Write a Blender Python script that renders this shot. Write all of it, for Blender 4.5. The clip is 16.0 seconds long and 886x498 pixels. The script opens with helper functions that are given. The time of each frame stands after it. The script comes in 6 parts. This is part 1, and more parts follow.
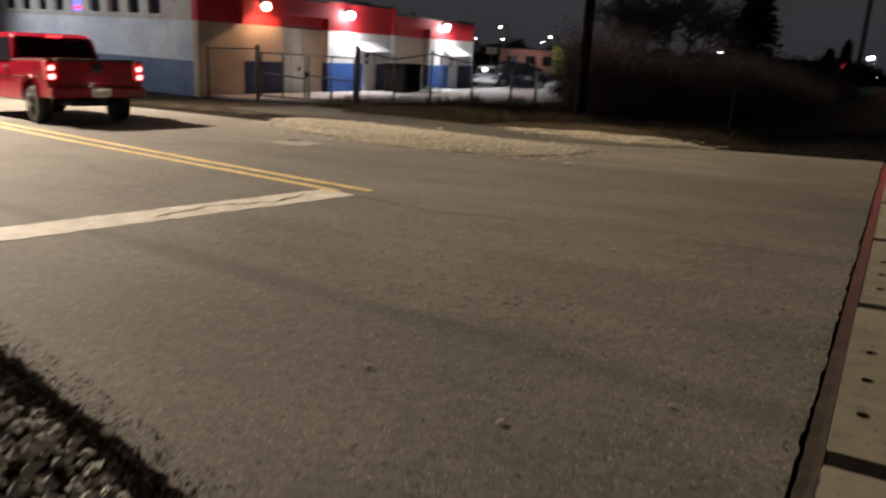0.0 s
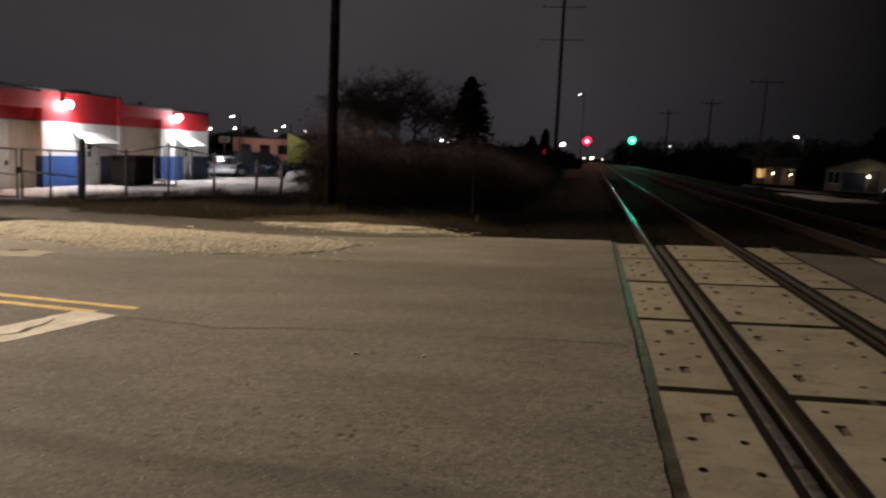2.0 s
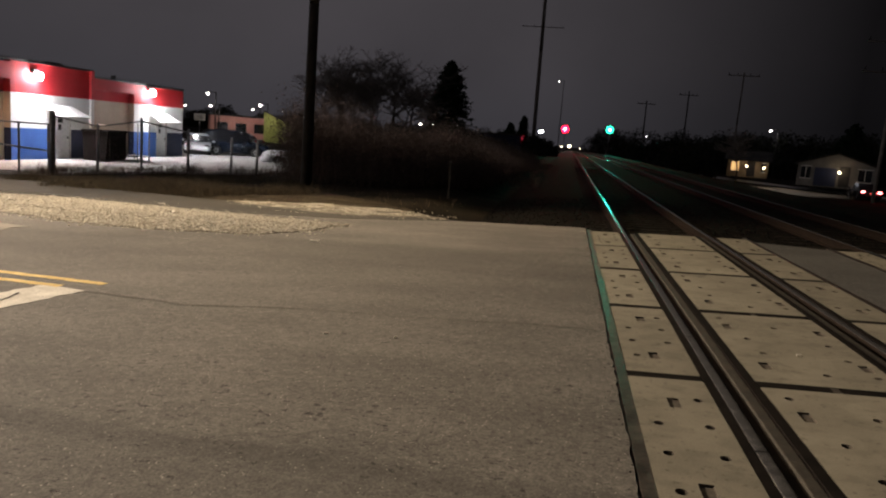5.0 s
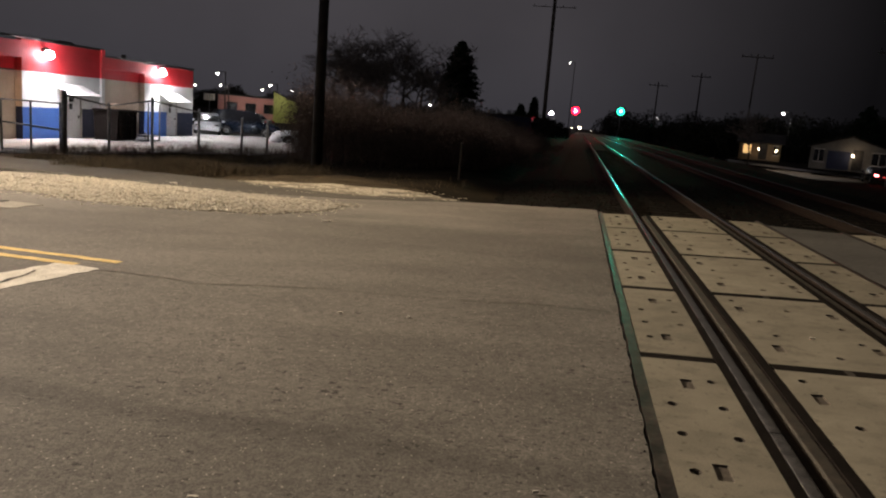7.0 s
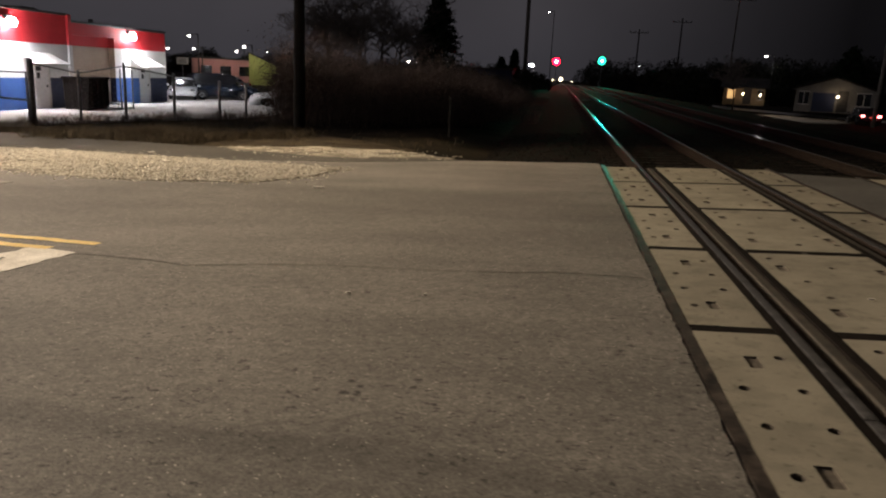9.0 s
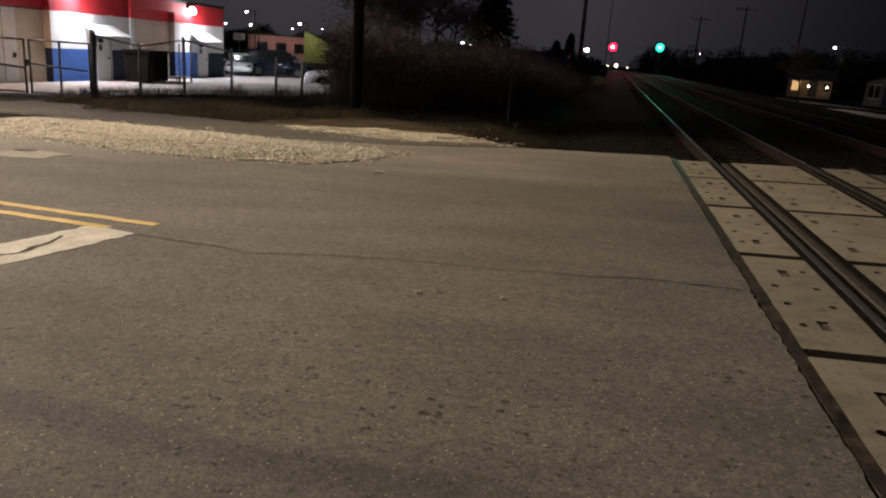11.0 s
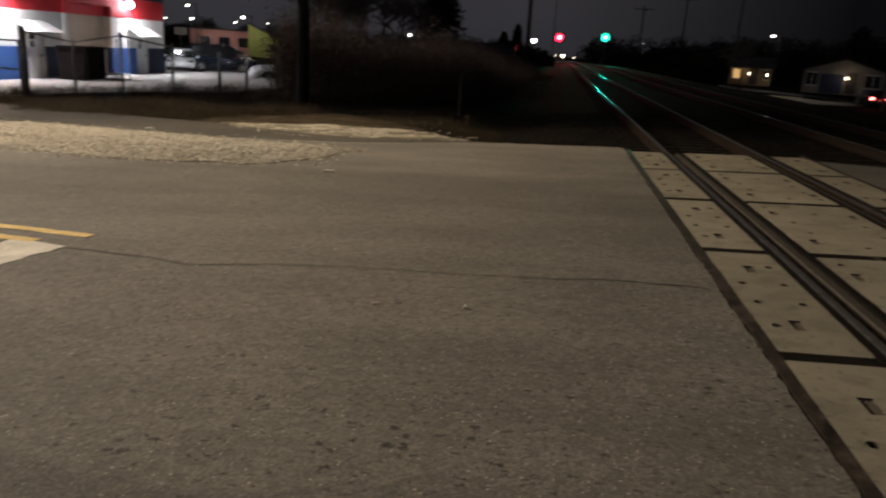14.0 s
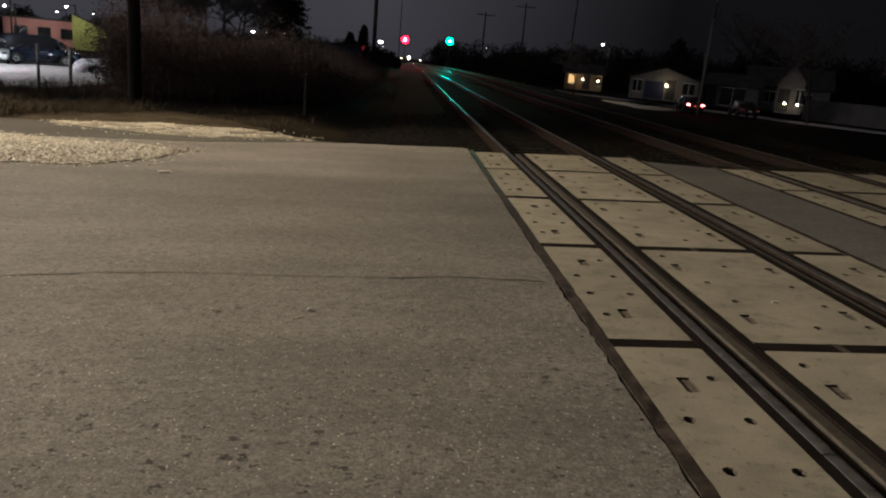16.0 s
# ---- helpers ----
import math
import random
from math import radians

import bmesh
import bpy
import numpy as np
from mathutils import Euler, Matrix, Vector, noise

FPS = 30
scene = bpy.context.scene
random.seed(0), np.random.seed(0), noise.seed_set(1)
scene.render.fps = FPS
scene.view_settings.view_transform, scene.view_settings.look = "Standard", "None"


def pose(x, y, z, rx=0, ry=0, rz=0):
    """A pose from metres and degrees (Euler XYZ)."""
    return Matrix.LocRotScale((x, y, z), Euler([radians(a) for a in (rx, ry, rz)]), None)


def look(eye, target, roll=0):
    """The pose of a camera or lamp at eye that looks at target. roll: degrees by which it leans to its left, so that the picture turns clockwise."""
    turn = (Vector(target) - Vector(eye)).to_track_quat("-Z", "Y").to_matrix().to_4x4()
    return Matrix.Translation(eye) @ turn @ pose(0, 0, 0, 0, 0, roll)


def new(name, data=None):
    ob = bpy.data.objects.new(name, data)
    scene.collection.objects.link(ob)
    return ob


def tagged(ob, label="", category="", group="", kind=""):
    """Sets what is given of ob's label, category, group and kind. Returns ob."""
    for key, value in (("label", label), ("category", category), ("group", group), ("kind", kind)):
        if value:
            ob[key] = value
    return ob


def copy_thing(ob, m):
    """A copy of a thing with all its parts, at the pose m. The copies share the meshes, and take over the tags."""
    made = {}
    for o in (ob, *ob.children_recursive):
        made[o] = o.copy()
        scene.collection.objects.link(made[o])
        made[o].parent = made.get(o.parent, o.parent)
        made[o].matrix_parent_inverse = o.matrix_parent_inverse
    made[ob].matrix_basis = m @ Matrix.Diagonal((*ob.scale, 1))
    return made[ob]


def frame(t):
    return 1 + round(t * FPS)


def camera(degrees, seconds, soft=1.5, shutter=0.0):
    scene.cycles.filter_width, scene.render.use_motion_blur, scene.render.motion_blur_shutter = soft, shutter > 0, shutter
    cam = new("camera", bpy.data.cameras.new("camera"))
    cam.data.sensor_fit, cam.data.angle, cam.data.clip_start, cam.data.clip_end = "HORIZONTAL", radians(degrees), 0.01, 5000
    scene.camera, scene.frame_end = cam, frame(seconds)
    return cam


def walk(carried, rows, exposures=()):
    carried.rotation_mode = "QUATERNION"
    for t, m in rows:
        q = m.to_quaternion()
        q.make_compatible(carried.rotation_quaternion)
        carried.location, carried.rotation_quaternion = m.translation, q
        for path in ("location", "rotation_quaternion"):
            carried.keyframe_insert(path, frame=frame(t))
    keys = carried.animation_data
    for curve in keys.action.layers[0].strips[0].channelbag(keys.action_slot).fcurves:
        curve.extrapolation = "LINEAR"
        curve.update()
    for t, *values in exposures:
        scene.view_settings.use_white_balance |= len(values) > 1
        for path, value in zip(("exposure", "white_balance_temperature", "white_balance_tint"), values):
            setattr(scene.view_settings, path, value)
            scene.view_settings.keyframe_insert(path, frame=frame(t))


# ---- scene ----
cam = camera(62.69, 16.0, soft=2.1, shutter=0.8)
PATH = [
    (0, (0.466, 0.409, 1.417), (-0.553, 2.06, 0.931), 1.1),
    (0.5, (0.166, 0.558, 1.46), (-0.71, 2.303, 1.022), 1.6),
    (1, (-0.043, 0.482, 1.504), (-0.746, 2.315, 1.125), 1.4),
    (1.5, (-0.147, 0.479, 1.549), (-0.681, 2.381, 1.238), 0.8),
    (2, (-0.1, 0.503, 1.57), (-0.493, 2.448, 1.319), 0.4),
    (2.5, (-0.071, 0.538, 1.567), (-0.388, 2.499, 1.338), 0.4),
    (3, (-0.064, 0.535, 1.553), (-0.343, 2.501, 1.315), 0.8),
    (3.5, (-0.072, 0.522, 1.555), (-0.342, 2.488, 1.304), 1.1),
    (4, (-0.075, 0.532, 1.544), (-0.359, 2.494, 1.278), 1.4),
    (6.5, (-0.109, 0.503, 1.544), (-0.47, 2.442, 1.218), 2.3),
    (7, (-0.124, 0.505, 1.535), (-0.47, 2.445, 1.193), 2.3),
    (7.5, (-0.179, 0.509, 1.528), (-0.507, 2.449, 1.167), 2.1),
    (8, (-0.181, 0.693, 1.495), (-0.489, 2.632, 1.111), 1.6),
    (8.5, (-0.252, 0.919, 1.498), (-0.54, 2.851, 1.071), 0.8),
    (9, (-0.463, 1.07, 1.501), (-0.762, 2.994, 1.046), 0.2),
    (11.5, (-0.804, 1.455, 1.509), (-1.235, 3.342, 1.003), 2.2),
    (12, (-0.873, 1.435, 1.519), (-1.322, 3.317, 1.014), 2.2),
    (12.5, (-0.905, 1.512, 1.501), (-1.429, 3.372, 0.986), 1.4),
    (13, (-0.882, 1.681, 1.497), (-1.385, 3.546, 0.978), 1.0),
    (13.5, (-0.831, 1.747, 1.489), (-1.248, 3.632, 0.966), 1.0),
    (14, (-0.853, 1.722, 1.522), (-1.142, 3.632, 1.003), 1.1),
    (14.5, (-0.846, 1.72, 1.53), (-0.978, 3.649, 1.022), 1.5),
    (15, (-0.817, 1.745, 1.515), (-0.822, 3.68, 1.011), 1.9),
    (15.5, (-0.808, 1.753, 1.511), (-0.728, 3.687, 1.007), 2.5),
    (16, (-0.805, 1.75, 1.51), (-0.69, 3.683, 1.006), 2.7),
]
# the crossing is banked: its deck rises towards +x by this angle
BANK = radians(2.4)
TILT = Matrix.Rotation(-BANK, 4, "Y")
walk(cam, [(t, TILT @ look(eye, target, roll)) for t, eye, target, roll in PATH], [(0, -0.41, 6700, 13), (0.5, -0.47, 6800, 14), (1.5, -0.38, 6850, 14), (2.5, -0.19, 6900, 14), (4, 0.0, 6800, 14), (7, 0.06, 6700, 14), (9, -0.03, 6700, 14), (11.5, -0.28, 6500, 14), (12.5, -0.27, 6400, 11), (13.5, -0.5, 6500, 12), (14.5, -0.25, 6600, 12), (16, 0.12, 6250, 11)])
SLOPE = math.tan(BANK)


def gz(x, y):
    """Height of the ground: a banked deck near the tracks, a level lot, lower land past the second track."""
    if x < 8.5:
        return max(SLOPE * x, -1.0)
    k = min((x - 8.5) / 7.0, 1.0)
    k = k * k * (3 - 2 * k)
    return SLOPE * 8.5 * (1 - k) - 1.15 * k


# ---- world and lights ----
world = bpy.data.worlds.new("night_sky")
scene.world = world
world.use_nodes = True
wn, wl = world.node_tree.nodes, world.node_tree.links
bg = wn["Background"]
tc = wn.new("ShaderNodeTexCoord")
sep = wn.new("ShaderNodeSeparateXYZ")
wl.new(tc.outputs["Generated"], sep.inputs[0])
ramp = wn.new("ShaderNodeValToRGB")
ramp.color_ramp.elements[0].position, ramp.color_ramp.elements[0].color = 0.0, (0.031, 0.0305, 0.036, 1)
ramp.color_ramp.elements[1].position, ramp.color_ramp.elements[1].color = 0.45, (0.0435, 0.040, 0.0435, 1)
mid = ramp.color_ramp.elements.new(0.12)
mid.color = (0.039, 0.037, 0.0415, 1)
wl.new(sep.outputs["Z"], ramp.inputs[0])
cloud = wn.new("ShaderNodeTexNoise")
cloud.inputs["Scale"].default_value, cloud.inputs["Detail"].default_value = 2.5, 5
wl.new(tc.outputs["Generated"], cloud.inputs["Vector"])
cmap = wn.new("ShaderNodeMapRange")
cmap.inputs["From Min"].default_value, cmap.inputs["From Max"].default_value = 0.3, 0.7
cmap.inputs["To Min"].default_value, cmap.inputs["To Max"].default_value = 0.8, 1.15
wl.new(cloud.outputs["Fac"], cmap.inputs["Value"])
side = wn.new("ShaderNodeMapRange")
side.inputs["From Min"].default_value, side.inputs["From Max"].default_value = -0.06, 0.33
side.inputs["To Min"].default_value, side.inputs["To Max"].default_value = 1.24, 0.13
wl.new(sep.outputs["X"], side.inputs["Value"])
mul = wn.new("ShaderNodeMath")
mul.operation = "MULTIPLY"
wl.new(cmap.outputs[0], mul.inputs[0])
wl.new(side.outputs[0], mul.inputs[1])
wl.new(ramp.outputs[0], bg.inputs["Color"])
wl.new(mul.outputs[0], bg.inputs["Strength"])


def lamp(name, kind, place, watts, colour, radius, target=None, cone=150, blend=0.5):
    d = bpy.data.lights.new(name, kind)
    d.energy, d.color, d.shadow_soft_size = watts, colour, radius
    ob = new(name, d)
    ob.matrix_world = look(place, target) if target else Matrix.Translation(place)
    if kind == "SPOT":
        d.spot_size, d.spot_blend = radians(cone), blend
    return ob


WARM = (1.0, 0.845, 0.665)
# street lamps along the road, out of view, placed by how the road is lit
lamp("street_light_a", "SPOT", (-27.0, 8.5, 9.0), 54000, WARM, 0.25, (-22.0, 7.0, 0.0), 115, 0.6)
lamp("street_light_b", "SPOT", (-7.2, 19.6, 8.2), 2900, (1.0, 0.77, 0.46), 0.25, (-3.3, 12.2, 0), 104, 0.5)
# added cool lamp, unseen, that brightens the workshop's pale south wall
lamp("unseen_wall_light", "SPOT", (-37.0, 14.0, 8.0), 3900, (0.86, 0.93, 1.0), 0.25, (-31.0, 22.4, 0.6), 92, 0.7)
# added narrow lamp, unseen, that lifts only the upper left brush
lamp("unseen_brush_light", "SPOT", (-20.5, 21.0, 8.5), 5600, (1.0, 0.84, 0.74), 0.25, (-11.2, 28.4, 4.1), 43, 0.9)
# wall packs of the workshop
lamp("wall_light_white_a", "SPOT", (-24.5, 31.4, 2.78), 1300, (0.95, 0.97, 1.0), 0.12, (-22.7, 31.6, 0.1), 178, 0.85)
lamp("wall_light_white_b", "SPOT", (-24.5, 40.88, 2.67), 1400, (0.95, 0.97, 1.0), 0.12, (-22.5, 42.0, 0.0), 178, 0.85)
lamp("wall_light_corner", "SPOT", (-24.8, 45.3, 2.15), 480, (0.92, 0.96, 1.0), 0.08, (-25.2, 49.5, -1.0), 150, 0.5)
lamp("wall_light_amber", "SPOT", (-24.5, 25.4, 2.78), 310, (1.0, 0.60, 0.34), 0.12, (-23.6, 25.4, -1), 170, 0.3)
# railway signals
lamp("signal_light_red", "SPOT", (-1.74, 199.5, 5.98), 26000, (1.0, 0.02, 0.06), 0.3, (-1.0, 0, 0.5), 20, 0.3)
lamp("signal_light_green", "SPOT", (9.92, 199.5, 6.66), 24000, (0.0, 1.0, 0.62), 0.3, (2.0, 0, 0.5), 20, 0.3)
lamp("far_headlight", "SPOT", (-0.2, 287.5, 1.6), 14000, (1.0, 0.9, 0.75), 0.3, (1.5, 0, 0.4), 10, 0.4)
# porch lamps of the houses over the tracks
lamp("porch_light", "POINT", (27.0, 80.0, 1.1), 15, (1.0, 0.72, 0.42), 0.1)
lamp("porch_light_b", "POINT", (21.9, 98.6, 0.9), 7, (1.0, 0.6, 0.25), 0.1)
lamp("yard_light", "POINT", (31.5, 126.0, 6.3), 80, (0.95, 0.95, 1.0), 0.2)
# added lamp, unseen, aimed to brighten a strip of the side street
lamp("unseen_street_light", "SPOT", (21.0, 86.0, 7.0), 13000, (1.0, 0.9, 0.8), 0.2, (21.0, 80.5, -1), 62, 0.35)

# ---- materials ----
def nodes_of(m):
    m.use_nodes = True
    return m.node_tree.nodes, m.node_tree.links, m.node_tree.nodes["Principled BSDF"]


def mat(name, c1, c2, scale=8.0, rough=0.7, metal=0.0, bump=0.0, fine=60.0, spec=0.5, wear=0.25, vary=0.0):
    """Two-scale procedural surface: broad patches between c1 and c2, fine grain in value and relief."""
    m = bpy.data.materials.new(name)
    n, l, b = nodes_of(m)
    t = n.new("ShaderNodeTexCoord")
    a = n.new("ShaderNodeTexNoise")
    a.inputs["Scale"].default_value, a.inputs["Detail"].default_value = scale, 6
    g = n.new("ShaderNodeTexNoise")
    g.inputs["Scale"].default_value, g.inputs["Detail"].default_value = fine, 3
    l.new(t.outputs["Object"], a.inputs["Vector"])
    l.new(t.outputs["Object"], g.inputs["Vector"])
    r = n.new("ShaderNodeValToRGB")
    r.color_ramp.elements[0].position, r.color_ramp.elements[1].position = 0.35, 0.68
    r.color_ramp.elements[0].color, r.color_ramp.elements[1].color = (*c1, 1), (*c2, 1)
    l.new(a.outputs["Fac"], r.inputs[0])
    k = n.new("ShaderNodeMapRange")
    k.inputs["From Min"].default_value, k.inputs["From Max"].default_value = 0.3, 0.7
    k.inputs["To Min"].default_value, k.inputs["To Max"].default_value = 1 - wear, 1 + wear
    l.new(g.outputs["Fac"], k.inputs["Value"])
    h = n.new("ShaderNodeHueSaturation")
    l.new(r.outputs[0], h.inputs["Color"])
    last = k.outputs[0]
    if vary:
        o = n.new("ShaderNodeObjectInfo")
        v = n.new("ShaderNodeMapRange")
        v.inputs["To Min"].default_value, v.inputs["To Max"].default_value = 1 - vary, 1 + vary
        l.new(o.outputs["Random"], v.inputs["Value"])
        p = n.new("ShaderNodeMath")
        p.operation = "MULTIPLY"
        l.new(last, p.inputs[0])
        l.new(v.outputs[0], p.inputs[1])
        last = p.outputs[0]
    l.new(last, h.inputs["Value"])
    l.new(h.outputs[0], b.inputs["Base Color"])
    b.inputs["Roughness"].default_value, b.inputs["Metallic"].default_value = rough, metal
    b.inputs["Specular IOR Level"].default_value = spec
    if bump:
        bn = n.new("ShaderNodeBump")
        bn.inputs["Strength"].default_value, bn.inputs["Distance"].default_value = min(bump, 1.0), 0.01
        l.new(g.outputs["Fac"], bn.inputs["Height"])
        l.new(bn.outputs[0], b.inputs["Normal"])
    return m


def glow(name, colour, strength):
    m = bpy.data.materials.new(name)
    n, l, b = nodes_of(m)
    b.inputs["Base Color"].default_value = (*colour, 1)
    b.inputs["Emission Color"].default_value = (*colour, 1)
    b.inputs["Emission Strength"].default_value = strength
    return m


def island(name, stops, rough=0.85, spec=0.15):
    """Colour picked per loose piece, for stones, blades and leaves."""
    m = bpy.data.materials.new(name)
    n, l, b = nodes_of(m)
    g = n.new("ShaderNodeNewGeometry")
    r = n.new("ShaderNodeValToRGB")
    e = r.color_ramp.elements
    while len(e) < len(stops):
        e.new(0.5)
    for i, c in enumerate(stops):
        e[i].position, e[i].color = i / (len(stops) - 1), (*c, 1)
    l.new(g.outputs["Random Per Island"], r.inputs[0])
    l.new(r.outputs[0], b.inputs["Base Color"])
    b.inputs["Roughness"].default_value, b.inputs["Specular IOR Level"].default_value = rough, spec
    return m


def asphalt_material(name, base, pits=True, dust=True):
    m = bpy.data.materials.new(name)
    n, l, b = nodes_of(m)

    def node(kind, **inputs):
        q = n.new(kind)
        for key, value in inputs.items():
            q.inputs[key.replace("_", " ")].default_value = value
        return q

    def maths(op, u, v):
        q = n.new("ShaderNodeMath")
        q.operation = op
        for i, w in enumerate((u, v)):
            if isinstance(w, (int, float)):
                q.inputs[i].default_value = w
            else:
                l.new(w, q.inputs[i])
        return q.outputs[0]

    def ranged(v, a0, a1, b0, b1):
        q = n.new("ShaderNodeMapRange")
        q.interpolation_type = "SMOOTHSTEP"
        for i, w in enumerate((a0, a1, b0, b1)):
            q.inputs[i + 1].default_value = w
        l.new(v, q.inputs[0])
        return q.outputs[0]

    t = n.new("ShaderNodeTexCoord")
    at = t.outputs["Object"]
    xyz = n.new("ShaderNodeSeparateXYZ")
    l.new(at, xyz.inputs[0])
    broad, streak, grain, grit, stone = (node("ShaderNodeTexNoise", Scale=0.45, Detail=5.0), node("ShaderNodeTexNoise", Scale=1.6, Detail=6.0),
                                         node("ShaderNodeTexNoise", Scale=170.0, Detail=3.0), node("ShaderNodeTexNoise", Scale=15.0, Detail=5.0),
                                         node("ShaderNodeTexVoronoi", Scale=85.0))
    squash = n.new("ShaderNodeMapping")
    squash.inputs["Scale"].default_value = (0.35, 1.0, 1.0)
    squash.inputs["Rotation"].default_value = (0, 0, radians(11))
    l.new(at, squash.inputs["Vector"])
    for q in (broad, grain, grit, stone):
        l.new(at, q.inputs["Vector"])
    l.new(squash.outputs[0], streak.inputs["Vector"])
    v = ranged(broad.outputs["Fac"], 0.3, 0.7, 0.86, 1.13)
    v = maths("MULTIPLY", v, ranged(streak.outputs["Fac"], 0.3, 0.7, 0.86, 1.12))
    v = maths("MULTIPLY", v, ranged(grain.outputs["Fac"], 0.3, 0.72, 0.86, 1.15))
    v = maths("MULTIPLY", v, ranged(grit.outputs["Fac"], 0.32, 0.68, 0.86, 1.12))
    mottle = node("ShaderNodeTexNoise", Scale=48.0, Detail=4.0, Roughness=0.7)
    l.new(at, mottle.inputs["Vector"])
    v = maths("MULTIPLY", v, ranged(mottle.outputs["Fac"], 0.3, 0.68, 0.80, 1.17))
    # pale aggregate showing in the worn surface
    pick = n.new("ShaderNodeSeparateColor")
    l.new(stone.outputs["Color"], pick.inputs[0])
    v = maths("MULTIPLY", v, ranged(pick.outputs[1], 0.0, 1.0, 0.80, 1.20))
    chip = maths("MULTIPLY", ranged(stone.outputs["Distance"], 0.30, 0.42, 1, 0), ranged(pick.outputs[0], 0.965, 0.98, 0, 1))
    v = maths("ADD", v, maths("MULTIPLY", chip, 2.6))
    if dust:
        # dust from the gravel shoulder pales the far lane; an old tar seam runs along the near lane
        edge = maths("ADD", maths("ADD", xyz.outputs[1], maths("MULTIPLY", xyz.outputs[0], 0.04)), maths("MULTIPLY", streak.outputs["Fac"], 1.0))
        v = maths("MULTIPLY", v, ranged(edge, 11.0, 12.4, 1.0, 1.18))
        lane = maths("ADD", maths("ADD", xyz.outputs[1], maths("MULTIPLY", xyz.outputs[0], 0.075)), maths("MULTIPLY", streak.outputs["Fac"], 0.25))
        v = maths("MULTIPLY", v, ranged(maths("ABSOLUTE", maths("SUBTRACT", lane, 3.72), 0), 0.03, 0.19, 0.72, 1.0))
        worn = maths("ABSOLUTE", maths("SUBTRACT", lane, 9.4), 0)
        v = maths("MULTIPLY", v, ranged(worn, 0.6, 2.4, 0.84, 1.0))
    pit_h = None
    if pits:
        hole = node("ShaderNodeTexVoronoi", Scale=21.0)
        wide = n.new("ShaderNodeMapping")
        wide.inputs["Scale"].default_value = (0.72, 1.0, 1.0)
        # ragged outlines: the pits are broken up by a fine warp
        warp = node("ShaderNodeTexNoise", Scale=34.0, Detail=4.0, Roughness=0.65)
        l.new(at, warp.inputs["Vector"])
        bent = n.new("ShaderNodeVectorMath")
        bent.operation = "MULTIPLY_ADD"
        l.new(warp.outputs["Color"], bent.inputs[0])
        bent.inputs[1].default_value = (0.12, 0.085, 0.0)
        l.new(at, bent.inputs[2])
        l.new(bent.outputs[0], wide.inputs["Vector"])
        # most of them lie in the worn wheel path
        path_ = ranged(maths("ABSOLUTE", maths("SUBTRACT", maths("ADD", xyz.outputs[1], maths("MULTIPLY", xyz.outputs[0], 0.05)), 4.3), 0), 0.3, 1.7, 1.06, 0.93)
        l.new(wide.outputs[0], hole.inputs["Vector"])
        hp = n.new("ShaderNodeSeparateColor")
        l.new(hole.outputs["Color"], hp.inputs[0])
        size = maths("ADD", maths("MULTIPLY", maths("SUBTRACT", maths("MULTIPLY", hp.outputs[0], maths("MULTIPLY", path_, ranged(streak.outputs["Fac"], 0.35, 0.6, 0.8, 1.08))), 0.65), 0.8), maths("MULTIPLY", maths("SUBTRACT", grit.outputs["Fac"], 0.5), 0.35))
        spot = ranged(maths("SUBTRACT", size, hole.outputs["Distance"]), -0.012, 0.02, 0, 1)
        v = maths("MULTIPLY", v, maths("SUBTRACT", 1.0, maths("MULTIPLY", spot, 0.68)))
        small = node("ShaderNodeTexVoronoi", Scale=40.0)
        l.new(wide.outputs[0], small.inputs["Vector"])
        sp = n.new("ShaderNodeSeparateColor")
        l.new(small.outputs["Color"], sp.inputs[0])
        size2 = maths("ADD", maths("MULTIPLY", maths("SUBTRACT", sp.outputs[0], 0.66), 1.3), maths("MULTIPLY", maths("SUBTRACT", grit.outputs["Fac"], 0.5), 0.5))
        fleck = ranged(maths("SUBTRACT", size2, small.outputs["Distance"]), -0.02, 0.03, 0, 1)
        v = maths("MULTIPLY", v, maths("SUBTRACT", 1.0, maths("MULTIPLY", fleck, 0.6)))
        pit_h = spot
    mixc = n.new("ShaderNodeHueSaturation")
    mixc.inputs["Color"].default_value = (*base, 1)
    l.new(v, mixc.inputs["Value"])
    l.new(mixc.outputs[0], b.inputs["Base Color"])
    b.inputs["Roughness"].default_value, b.inputs["Specular IOR Level"].default_value = 0.82, 0.35
    h = maths("SUBTRACT", maths("MULTIPLY", grain.outputs["Fac"], 0.5), maths("MULTIPLY", stone.outputs["Distance"], 0.5))
    if pit_h is not None:
        h = maths("SUBTRACT", h, maths("MULTIPLY", pit_h, 1.2))
    bn = n.new("ShaderNodeBump")
    bn.inputs["Strength"].default_value, bn.inputs["Distance"].default_value = 0.5, 0.005
    l.new(h, bn.inputs["Height"])
    l.new(bn.outputs[0], b.inputs["Normal"])
    return m


